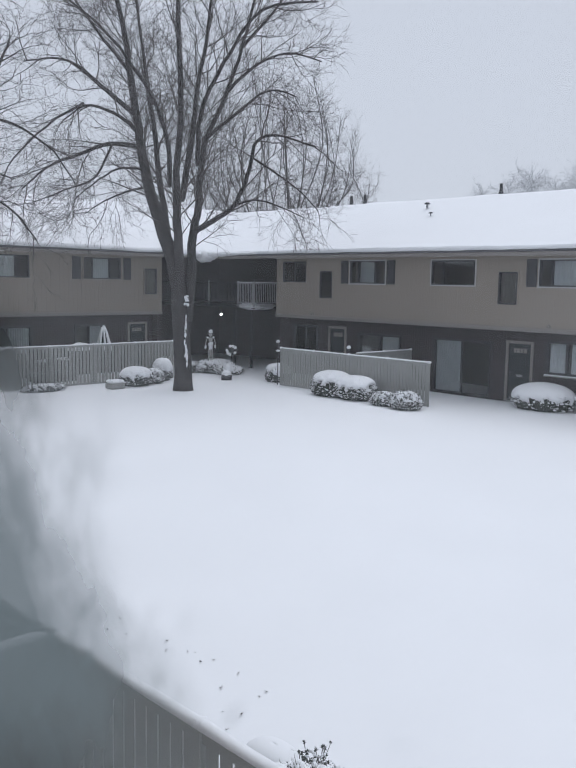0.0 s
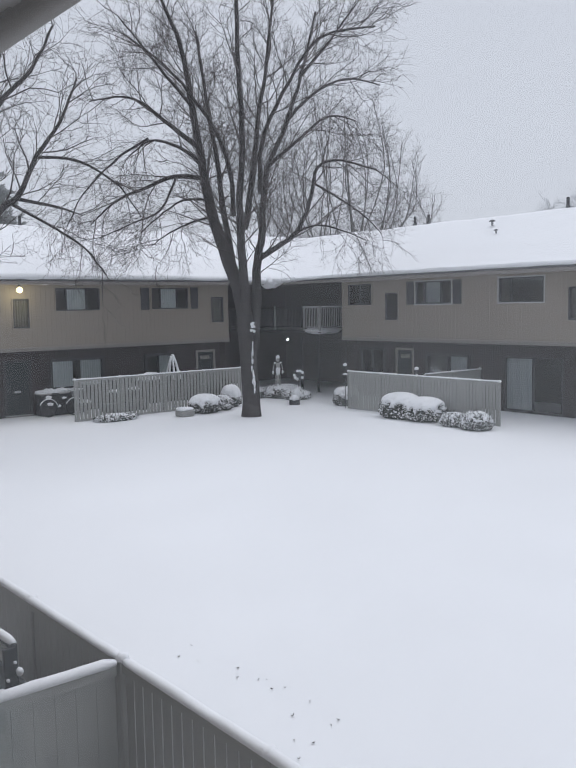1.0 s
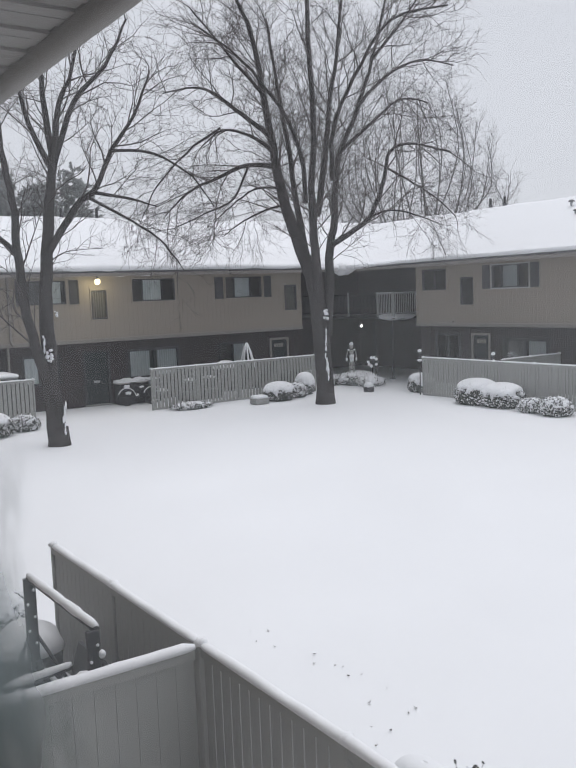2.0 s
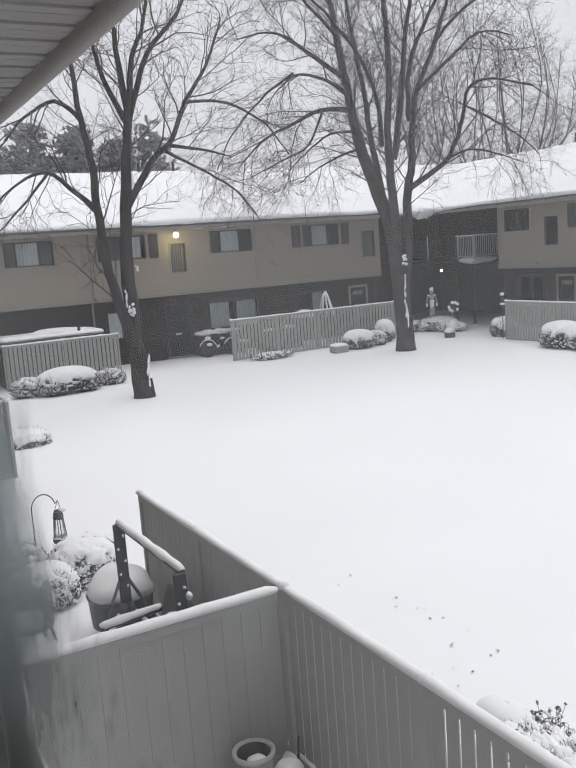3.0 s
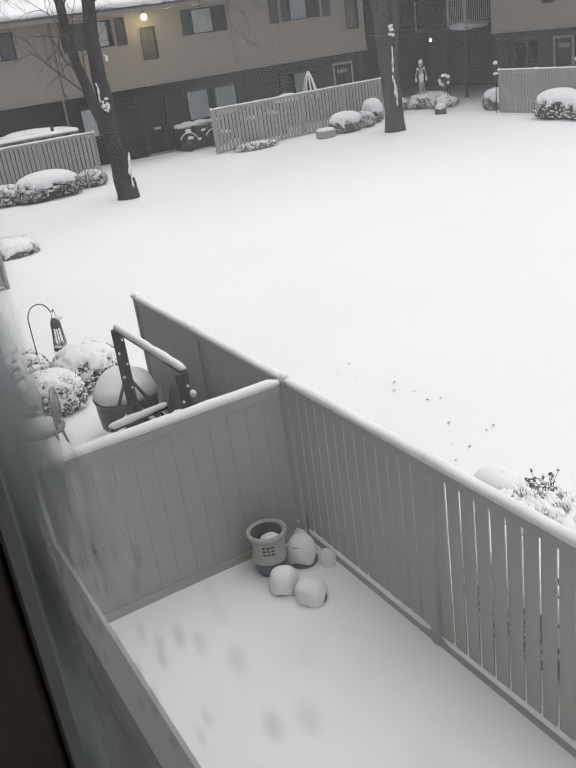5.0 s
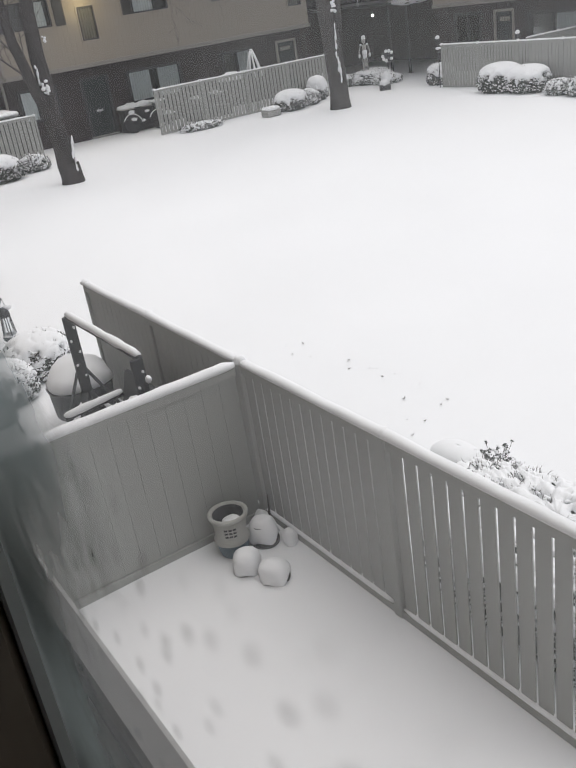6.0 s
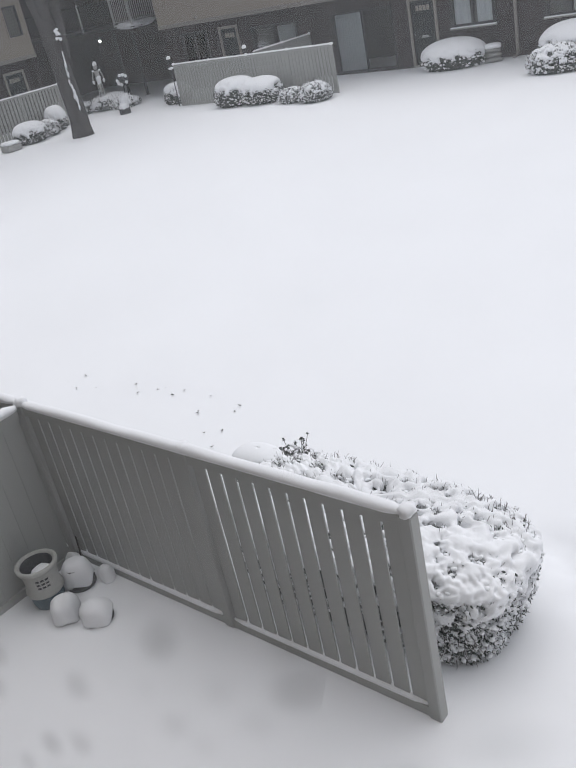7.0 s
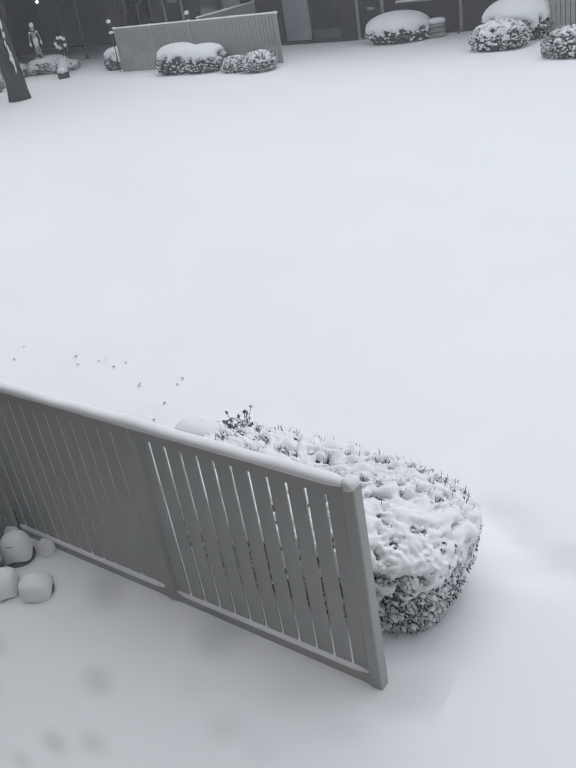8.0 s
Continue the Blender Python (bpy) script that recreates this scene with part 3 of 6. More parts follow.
fence((-9.15, 25.0), (-3.7, 25.0), 3, 1.52, "pale vinyl slat fence beside a round bush", gap=0.02, pitch=0.14, seed=10, rails=False)

# ---- the building that the view is from ----
wall = thing("wall_south", (0, 0, 0), "taupe board wall with a window over the patios", "wall", kind="structure")
SILL_Z, HEAD_Z, JAMB_X, JAMB_R = 3.56, 4.95, -1.0, 1.3
GLASS_Y, GLASS_X = 0.11, -0.42
for a, b, lo, hi in around(-30, 10, -0.3, 5.3, [(JAMB_X, JAMB_R, SILL_Z, HEAD_Z)]):
    board("wall_panel", (a, 0.02, lo), (b, 0.2, hi), SIDING, wall)
room = thing("room", (0, 0, 0), "plain dim room behind the window", "room", kind="structure")
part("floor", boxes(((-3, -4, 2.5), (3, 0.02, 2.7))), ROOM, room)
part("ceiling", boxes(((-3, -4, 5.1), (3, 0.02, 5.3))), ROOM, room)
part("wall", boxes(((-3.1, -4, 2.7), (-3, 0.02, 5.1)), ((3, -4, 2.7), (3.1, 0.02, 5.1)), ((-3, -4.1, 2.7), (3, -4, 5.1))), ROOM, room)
bm = bmesh.new()
pitch = 0.1
n = 320
for i in range(n):
    x = -26 + i * pitch
    deep = 0.012 if i % 3 == 0 else 0.0
    box(bm, (x, 0.2, 5.29 + deep), (x + pitch * (0.8 if i % 3 == 0 else 0.9), 1.3, 5.31))
box(bm, (-26, 0.2, 5.325), (6, 1.3, 5.333))
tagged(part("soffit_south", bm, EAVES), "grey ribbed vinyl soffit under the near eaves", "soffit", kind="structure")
bm = bmesh.new()
prof = [(1.3, 5.37), (1.3, 5.27), (1.33, 5.235), (1.4, 5.235), (1.425, 5.27), (1.43, 5.34), (1.45, 5.37)]
rings = [[bm.verts.new((x, y, z)) for y, z in prof] for x in (-26, 6)]
for j in range(len(prof) - 1):
    bm.faces.new((rings[0][j], rings[1][j], rings[1][j + 1], rings[0][j + 1]))
bm.faces.new((rings[0][-1], rings[1][-1], rings[1][0], rings[0][0]))
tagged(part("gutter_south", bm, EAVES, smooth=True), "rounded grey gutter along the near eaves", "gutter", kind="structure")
tagged(part("roof_south", boxes(((-26, -6, 5.34), (6, 1.42, 5.44))), SHINGLE), "grey shingle roof over the window", "roof", kind="structure")

win = thing("window_20", (JAMB_X, 0.1, SILL_Z), "pale framed house window with wet smeared glass", "window", kind="structure")
at = lambda x, y, z: (x - JAMB_X, y - 0.1, z - SILL_Z)
part("window_frame", boxes((at(JAMB_X - 0.02, 0.03, SILL_Z), at(GLASS_X, 0.1, HEAD_Z)), (at(JAMB_R - 0.05, 0.03, SILL_Z), at(JAMB_R, 0.1, HEAD_Z)),
                           (at(GLASS_X, 0.03, HEAD_Z - 0.05), at(JAMB_R - 0.05, 0.1, HEAD_Z)), (at(GLASS_X, 0.03, SILL_Z), at(JAMB_R - 0.05, 0.1, SILL_Z + 0.1)), bevel=0.006), WOOD, win, "brown inner window frame")
part("glazing_bead", boxes((at(GLASS_X - 0.012, 0.1, SILL_Z), at(GLASS_X + 0.004, 0.112, HEAD_Z)), bevel=0.002), SOFFIT, win, "pale glazing bead")
part("outer_frame", boxes((at(JAMB_X, 0.17, SILL_Z), at(JAMB_X + 0.06, 0.205, HEAD_Z)), (at(JAMB_X + 0.06, 0.17, SILL_Z), at(JAMB_R, 0.205, SILL_Z + 0.045)), bevel=0.006), SOFFIT, win, "pale outer frame")
part("window_sill", boxes((at(JAMB_X, 0.1, SILL_Z - 0.02), at(JAMB_R, 0.17, SILL_Z + 0.006))), TRIM, win, "grey outer ledge")


def wet_glass():
    """Clear glass whose left edge is wet: there it scatters what lies behind it; a faint film, which stands in for
    haze, and drops elsewhere.
    """
    m = bpy.data.materials.new("wet_glass")
    m.use_nodes = True
    n, l = m.node_tree.nodes, m.node_tree.links
    n.clear()

    def calc(op, a, b=0.0, c=0.0):
        k = n.new("ShaderNodeMath")
        k.operation = op
        for i, v in enumerate((a, b, c)):
            if isinstance(v, (int, float)):
                k.inputs[i].default_value = v
            else:
                l.new(v, k.inputs[i])
        return k.outputs[0]

    geo, sep = n.new("ShaderNodeNewGeometry"), n.new("ShaderNodeSeparateXYZ")
    l.new(geo.outputs["Position"], sep.inputs[0])
    big = n.new("ShaderNodeTexNoise")
    big.inputs["Scale"].default_value, big.inputs["Detail"].default_value = 30.0, 4.0
    l.new(geo.outputs["Position"], big.inputs[0])
    wave = calc("MULTIPLY_ADD", big.outputs[0], 0.12, -0.06)
    # the wet edge bulges inwards at one height
    rise = calc("SUBTRACT", sep.outputs[2], 4.045)
    bulge = calc("EXPONENT", calc("MULTIPLY", calc("MULTIPLY", rise, rise), -380.0))
    # and draws back towards the top
    upper = n.new("ShaderNodeMapRange")
    upper.interpolation_type = "SMOOTHSTEP"
    l.new(sep.outputs[2], upper.inputs[0])
    upper.inputs[1].default_value, upper.inputs[2].default_value, upper.inputs[3].default_value, upper.inputs[4].default_value = 4.14, 4.18, 0.0, -0.05
    edge = calc("ADD", calc("ADD", calc("MULTIPLY_ADD", bulge, 0.08, -0.285), wave), upper.outputs[0])
    soft = n.new("ShaderNodeMapRange")
    soft.interpolation_type = "SMOOTHSTEP"
    l.new(calc("SUBTRACT", edge, sep.outputs[0]), soft.inputs[0])
    soft.inputs[1].default_value, soft.inputs[2].default_value = -0.05, 0.07
    drops = n.new("ShaderNodeTexVoronoi")
    drops.inputs["Scale"].default_value = 105.0
    tilt, squash = n.new("ShaderNodeMapping"), n.new("ShaderNodeMapping")
    tilt.inputs["Rotation"].default_value = (0, radians(45), 0)
    squash.inputs["Scale"].default_value = (0.42, 1, 1)
    l.new(geo.outputs["Position"], tilt.inputs[0])
    l.new(tilt.outputs[0], squash.inputs[0])
    l.new(squash.outputs[0], drops.inputs[0])
    near = n.new("ShaderNodeMapRange")
    near.interpolation_type = "SMOOTHSTEP"
    l.new(drops.outputs["Distance"], near.inputs[0])
    near.inputs[1].default_value, near.inputs[2].default_value, near.inputs[3].default_value, near.inputs[4].default_value = 0.05, 0.5, 1.0, 0.0
    low = n.new("ShaderNodeMapRange")
    l.new(sep.outputs[2], low.inputs[0])
    low.inputs[1].default_value, low.inputs[2].default_value, low.inputs[3].default_value, low.inputs[4].default_value = 4.05, 4.09, 0.2, 0.0
    pick = n.new("ShaderNodeSeparateColor")
    l.new(drops.outputs["Color"], pick.inputs[0])
    dots = calc("MULTIPLY", calc("MULTIPLY", near.outputs[0], low.outputs[0]), calc("GREATER_THAN", pick.outputs[0], 0.45))
    wet = calc("MINIMUM", calc("MULTIPLY_ADD", soft.outputs[0], 0.9, dots), 0.92)
    clear, film, blur, mix1, mix2 = (n.new("ShaderNode" + k) for k in ("BsdfTransparent", "BsdfTranslucent", "BsdfRefraction", "MixShader", "MixShader"))
    film.inputs[0].default_value = (0.9, 0.92, 0.92, 1)
    blur.inputs[0].default_value = (0.19, 0.22, 0.22, 1)
    blur.inputs["Roughness"].default_value, blur.inputs["IOR"].default_value = 0.5, 1.12
    haze = n.new("ShaderNodeMapRange")
    l.new(sep.outputs[0], haze.inputs[0])
    haze.inputs[1].default_value, haze.inputs[2].default_value, haze.inputs[3].default_value, haze.inputs[4].default_value = -0.22, -0.08, 0.11, 0.052
    # extra film on the middle of the pane, added as haze to lift the darks
    side, high = n.new("ShaderNodeMapRange"), n.new("ShaderNodeMapRange")
    for node, value, lo, hi in ((side, sep.outputs[0], -0.11, -0.03), (high, sep.outputs[2], 4.085, 4.125)):
        node.interpolation_type = "SMOOTHSTEP"
        l.new(calc("ADD", value, calc("MULTIPLY", wave, 0.3)), node.inputs[0])
        node.inputs[1].default_value, node.inputs[2].default_value = lo, hi
    veil = calc("MULTIPLY", calc("MULTIPLY", side.outputs[0], high.outputs[0]), 0.075)
    l.new(calc("ADD", haze.outputs[0], veil), mix1.inputs[0])
    l.new(clear.outputs[0], mix1.inputs[1])
    l.new(film.outputs[0], mix1.inputs[2])
    l.new(wet, mix2.inputs[0])
    l.new(mix1.outputs[0], mix2.inputs[1])
    l.new(blur.outputs[0], mix2.inputs[2])
    out = n.new("ShaderNodeOutputMaterial")
    l.new(mix2.outputs[0], out.inputs[0])
    return m


bm = bmesh.new()
bm.faces.new([bm.verts.new(at(x, GLASS_Y, z)) for x, z in ((JAMB_X, SILL_Z), (JAMB_R, SILL_Z), (JAMB_R, HEAD_Z), (JAMB_X, HEAD_Z))])
pane = part("pane", bm, wet_glass(), win, "wet smeared window glass")
pane.visible_shadow = False

# ---- trees ----


class Wood:
    """Collects tapered tubes as one mesh."""

    def __init__(self):
        self.v, self.f = [], []

    def tube(self, pts, r0, r1, sides):
        n, side, k0 = len(pts), None, len(self.v)
        for i, p in enumerate(pts):
            d = (pts[min(i + 1, n - 1)] - pts[max(i - 1, 0)]).normalized()
            if side is None or abs(side.dot(d)) > 0.95:
                side = d.orthogonal().normalized()
            a = (side - d * side.dot(d)).normalized()
            side, b, r = a, d.cross(a), r0 + (r1 - r0) * i / (n - 1)
            for k in range(sides):
                t = k * math.tau / sides
                self.v.append(p + (a * math.cos(t) + b * math.sin(t)) * r)
        for i in range(n - 1):
            for k in range(sides):
                o, q = k0 + i * sides, k0 + (i + 1) * sides
                self.f.append((o + k, o + (k + 1) % sides, q + (k + 1) % sides, q + k))
        self.f.append(tuple(range(k0 + (n - 1) * sides, k0 + n * sides)))

    def made(self, name, mat, parent, label=""):
        me = bpy.data.meshes.new(name)
        me.from_pydata([tuple(p) for p in self.v], [], self.f)
        return part_of(name, me, mat, parent, label, smooth=True)


def wander(rng, p, d, length, steps, bend, lift):
    pts = [p.copy()]
    for i in range(steps):
        d = (d + Vector((rng.gauss(0, bend), rng.gauss(0, bend), rng.gauss(0, bend) + lift))).normalized()
        p = p + d * (length / steps)
        pts.append(p.copy())
    return pts


def off_axis(rng, d, angle):
    side = Matrix.Rotation(rng.uniform(0, math.tau), 3, d) @ d.orthogonal().normalized()
    return (d * math.cos(angle) + side * math.sin(angle)).normalized()


def sprout(rng, wood, twigs, pts, r, level, dens, reach, start=0.2, lift=0.03):
    """Side branches along pts, thinner and shorter level by level."""
    total = sum((b - a).length for a, b in zip(pts, pts[1:]))
    count = max(2, int(total * dens[level]))
    for c in range(count):
        t = start + (1 - start) * (c + rng.random()) / count
        i = min(int(t * (len(pts) - 1)), len(pts) - 2)
        k = t * (len(pts) - 1) - i
        p, d = pts[i].lerp(pts[i + 1], k), (pts[i + 1] - pts[i]).normalized()
        nd = off_axis(rng, d, radians(rng.uniform(25, 62)))
        nd = (nd + Vector((0, 0, lift * 4))).normalized()
        length = reach[level] * rng.uniform(0.5, 1.25) * (1.15 - 0.5 * t)
        rr = max(0.0048, min(r * 0.45, 0.011 * length + 0.003))
        branch = wander(rng, p, nd, length, 5 if level < 2 else 4, 0.17 + 0.06 * level, lift * 0.5)
        target = wood if level < 1 else twigs
        target.tube(branch, rr, 0.003, 5 if level < 1 else 3)
        if level + 1 < len(dens):
            sprout(rng, wood, twigs, branch, rr, level + 1, dens, reach, 0.15, lift)


def bare_tree(at, facing, limbs, label, seed, dens, reach, mats=(BARK, TWIG), depth=0.5, trunk_flare=1.25):
    """limbs: (radius at start, radius at end, [(sideways, height), ...]) with depth added at random."""
    rng = random.Random(seed)
    ob = thing("tree", at, label, "tree", "bare courtyard trees")
    ax = Vector((math.cos(facing), math.sin(facing), 0))
    ay = Vector((-ax.y, ax.x, 0))
    stem, wood, twigs = Wood(), Wood(), Wood()
    for i, (r0, r1, line) in enumerate(limbs):
        dep = [0.0]
        drift = 0.0 if i == 0 else rng.uniform(-1, 1) * depth
        for a, b in zip(line, line[1:]):
            dep.append(dep[-1] + drift * math.dist(a, b) * 0.45 + rng.gauss(0, 0.04))
        raw = [ax * s + ay * d + Vector((0, 0, h)) for (s, h), d in zip(line, dep)]
        pts = []
        for j in range(len(raw) - 1):
            p0, p1, p2, p3 = raw[max(j - 1, 0)], raw[j], raw[j + 1], raw[min(j + 2, len(raw) - 1)]
            for k in range(4):
                t = k / 4
                q = 0.5 * (2 * p1 + (p2 - p0) * t + (2 * p0 - 5 * p1 + 4 * p2 - p3) * t * t + (3 * p1 - p0 - 3 * p2 + p3) * t ** 3)
                if j or k:
                    q = q + Vector((rng.gauss(0, 0.018), rng.gauss(0, 0.018), 0))
                pts.append(q)
        pts.append(raw[-1])
        if i == 0:
            pts[0] = pts[0] - Vector((0, 0, 0.15))
        stem.tube(pts, r0, r1, 10 if i == 0 else 8)
        if i == 0 and trunk_flare:
            stem.tube([pts[0], pts[0] + Vector((0, 0, 0.25)), pts[0] + Vector((0, 0, 0.7))], r0 * trunk_flare, r0 * 0.95, 10)
        low = line[-1][1] < line[0][1] + 0.6
        sprout(rng, wood, twigs, pts, (r0 + r1) / 2, 0, dens, reach, 0.45 if i == 0 else 0.2, -0.025 if low else 0.03)
    stem.made("trunk", mats[0], ob)
    wood.made("branches", mats[1], ob)
    tagged(twigs.made("twigs", mats[1], ob), kind="stuff")
    return ob


T1 = (-25.9, 19.26, 0)
big_limbs = [
    (0.35, 0.05, [(0, 0), (-0.08, 2.8), (-0.28, 4.5), (-0.7, 5.9), (-1.12, 7.0), (-1.45, 8.5), (-1.65, 9.7), (-2.0, 12.0), (-2.3, 13.8), (-3.0, 15.6)]),
    (0.2, 0.05, [(-0.08, 3.6), (-0.17, 5.2), (-0.22, 6.5), (-0.25, 8.0), (-0.1, 10.3), (-0.2, 13.7), (-0.2, 15.8)]),
    (0.13, 0.04, [(-0.1, 7.1), (0.3, 9.3), (0.5, 11.1), (0.8, 12.8), (1.1, 15.5)]),
    (0.2, 0.04, [(0.14, 2.6), (0.3, 4.2), (0.36, 5.9), (0.56, 6.9), (0.66, 8.4), (0.9, 9.6), (1.6, 11.2), (2.2, 13.0), (2.8, 15.4)]),
    (0.12, 0.03, [(0.35, 6.0), (1.1, 6.4), (1.9, 7.0), (2.4, 8.3), (2.6, 9.2), (3.4, 9.4), (4.7, 9.0)]),
    (0.1, 0.02, [(-1.5, 9.0), (-2.7, 9.1), (-3.8, 8.7), (-5.0, 8.2), (-5.9, 7.4)]),
    (0.1, 0.02, [(-1.8, 10.2), (-2.8, 11.0), (-3.7, 11.8), (-4.6, 12.2), (-5.9, 12.1)]),
    (0.14, 0.04, [(-0.5, 5.4), (-0.85, 7.6), (-1.1, 9.7), (-1.4, 12.0), (-1.8, 14.7)]),
    (0.1, 0.03, [(0.55, 8.4), (0.6, 10.2), (1.4, 11.9), (2.7, 13.7), (4.7, 14.0)]),
    (0.1, 0.03, [(-0.5, 7.6), (-0.6, 9.3), (-1.3, 11.1), (-2.7, 12.9), (-4.3, 14.2)]),
    (0.08, 0.02, [(0.8, 9.4), (1.9, 10.3), (3.1, 11.2), (4.2, 11.0)]),
    (0.08, 0.02, [(-1.6, 9.5), (-2.5, 10.2), (-3.6, 10.5), (-4.5, 9.9)]),
    (0.07, 0.02, [(1.5, 11.0), (2.6, 12.1), (3.9, 12.7), (5.2, 12.5)]),
    (0.07, 0.02, [(2.1, 12.7), (3.2, 14.0), (4.4, 15.6)]),
    (0.07, 0.02, [(-1.9, 11.6), (-3.2, 13.2), (-4.6, 15.0)]),
    (0.05, 0.015, [(-2.6, 9.1), (-3.2, 7.9), (-4.4, 7.4), (-5.6, 6.9)]),
    (0.05, 0.015, [(-1.2, 7.6), (-2.0, 7.4), (-2.9, 7.0), (-3.6, 6.5)]),
    (0.05, 0.015, [(-3.6, 10.5), (-4.9, 9.6), (-6.0, 8.4), (-6.6, 7.2)]),
    (0.05, 0.015, [(2.5, 8.8), (3.6, 8.2), (4.6, 7.5), (5.2, 6.9)]),
    (0.05, 0.015, [(1.7, 6.9), (2.6, 7.2), (3.5, 7.0), (4.4, 6.6)]),
    (0.05, 0.015, [(-1.3, 8.2), (-2.4, 8.2), (-3.3, 7.6), (-4.0, 7.0)]),
]
bare_tree(T1, radians(53.4), big_limbs, "tall bare leafless tree with several stems in the snow", 3, (2.5, 3.6, 5.3), (2.6, 1.4, 0.85), depth=0.55)
T2 = (-24.4, 8.25, 0)
small_limbs = [
    (0.3, 0.05, [(0, 0), (-0.1, 1.2), (-0.15, 2.4), (-0.1, 4.6), (0.1, 6.7), (0.3, 8.2), (0.2, 9.8), (0.1, 11.4)]),
    (0.12, 0.03, [(0.15, 7.2), (0.4, 8.8), (0.6, 9.9), (1.0, 10.8), (1.3, 12.4)]),
    (0.19, 0.05, [(-0.12, 1.5), (-0.4, 2.6), (-0.6, 3.5), (-0.8, 5.4), (-0.8, 6.8), (-1.0, 8.2), (-1.1, 9.5), (-1.2, 11.2)]),
    (0.12, 0.03, [(0.0, 5.6), (0.9, 7.0), (1.5, 7.5), (2.0, 8.6), (2.7, 9.6), (3.2, 10.8)]),
    (0.06, 0.015, [(1.4, 7.4), (2.6, 7.2), (3.3, 7.0)]),
    (0.09, 0.02, [(-0.85, 5.7), (-1.5, 6.3), (-2.1, 6.8), (-2.9, 6.6), (-3.8, 5.9)]),
    (0.08, 0.02, [(-1.0, 8.2), (-1.7, 8.8), (-2.6, 8.4), (-3.4, 7.6)]),
    (0.05, 0.015, [(1.2, 7.3), (2.2, 6.7), (3.2, 6.0), (3.8, 5.2)]),
    (0.05, 0.015, [(-2.1, 6.8), (-3.0, 5.8), (-3.9, 5.0)]),
    (0.05, 0.015, [(2.0, 8.6), (3.2, 8.5), (4.3, 7.8), (4.9, 6.9)]),
    (0.1, 0.03, [(0.2, 8.2), (-0.4, 9.8), (-0.7, 11.5)]),
    (0.1, 0.03, [(0.35, 8.2), (1.0, 9.9), (1.9, 10.9), (2.6, 12.2)]),
]
bare_tree(T2, radians(71.4), small_limbs, "bare tree with a forked leaning trunk in the snow", 8, (2.3, 3.3, 5.0), (2.2, 1.2, 0.75), depth=0.5)
vase = []
rng = random.Random(5)
for i in range(26):
    s = (i - 12.5) / 12.5
    top = 16.4 - 5.6 * abs(s) ** 2.2
    vase.append((0.15 if i == 13 else 0.07, 0.015, [(s * 0.3, 0 if i == 13 else 1.5), (s * 1.6, 4.5), (s * 3.6 + rng.uniform(-0.5, 0.5), 7.8), (s * 4.9 + rng.uniform(-0.6, 0.6), 0.76 * top), (s * 5.2 + rng.uniform(-0.4, 0.4), top + rng.uniform(-1.2, 0.3))]))
vase.insert(0, vase.pop(13))
bare_tree((-38.2, 35.8, 0), radians(47), vase, "dense bare round-crowned tree rising behind the snowy roof", 11, (2.9, 3.3, 3.8), (1.5, 1.0, 0.75), mats=(HAZED_TWIG, HAZED_TWIG), depth=0.8)


def snow_on_trunk(at, spots, seed):
    rng = random.Random(seed)
    ob = thing("trunk_snow", at, "snow caught on the bark of a tree trunk", "snow", "snow on tree trunks")
    for x, y, z, sx, sz in spots:
        bm = bmesh.new()
        for k in range(7):
            q = rng.uniform(-1, 1)
            lump(bm, (x + rng.gauss(0, 0.35) * sx, y + rng.gauss(0, 0.35) * sx, z + q * sz), (sx * rng.uniform(0.25, 0.55), sx * rng.uniform(0.25, 0.55), min(sz, 0.22) * rng.uniform(0.25, 0.6)), 2, 0.35, 2.5)
        part("snow_patch", bm, CAP, ob, smooth=True)


# snow clings to the side of the trunks that faces the court's open middle
snow_on_trunk(T1, [(0.33, -0.06, 1.15, 0.06, 0.22), (0.36, -0.12, 1.55, 0.06, 0.22), (0.3, -0.12, 2.1, 0.05, 0.4), (0.29, -0.08, 2.7, 0.04, 0.25), (0.3, -0.1, 3.35, 0.13, 0.1), (0.32, -0.12, 3.5, 0.1, 0.1), (-0.1, -0.36, 3.6, 0.06, 0.2), (-0.22, -0.3, 3.9, 0.06, 0.12)], 1)
snow_on_trunk(T2, [(0.26, 0.1, 0.5, 0.05, 0.35), (0.24, 0.14, 1.0, 0.05, 0.25), (0.1, -0.2, 2.75, 0.14, 0.12), (0.16, -0.16, 2.6, 0.12, 0.1), (0.0, -0.25, 3.05, 0.07, 0.2), (0.2, 0.1, 3.9, 0.07, 0.07)], 2)

# ---- passage between the wings: balcony, posts, lamp ----
bal = thing("balcony", (-30.2, 26.6, 2.88), "railed upper walkway with snow on its open corner", "balcony")
part("floor_slab", boxes(((-7.6, 0, 0), (0, 4.3, 0.14))), FRAME, bal)
bm = bmesh.new()
lump(bm, (-0.5, 0.25, 0.1), (0.72, 0.42, 0.16), 3, 0.14)
lump(bm, (-0.2, 0.85, 0.1), (0.32, 0.75, 0.14), 3, 0.14)
part("floor_snow", bm, CAP, bal, smooth=True)
for x, y, s in ((0.0, 0.0, 0.05), (0.0, 1.9, 0.04), (-1.15, 0.0, 0.035), (-3.4, 0.0, 0.035), (-5.7, 0.0, 0.035)):
    part("post", boxes(((x - s, y - s, 0.1), (x + s, y + s, 1.3)), bevel=0.006), RAILING, bal)
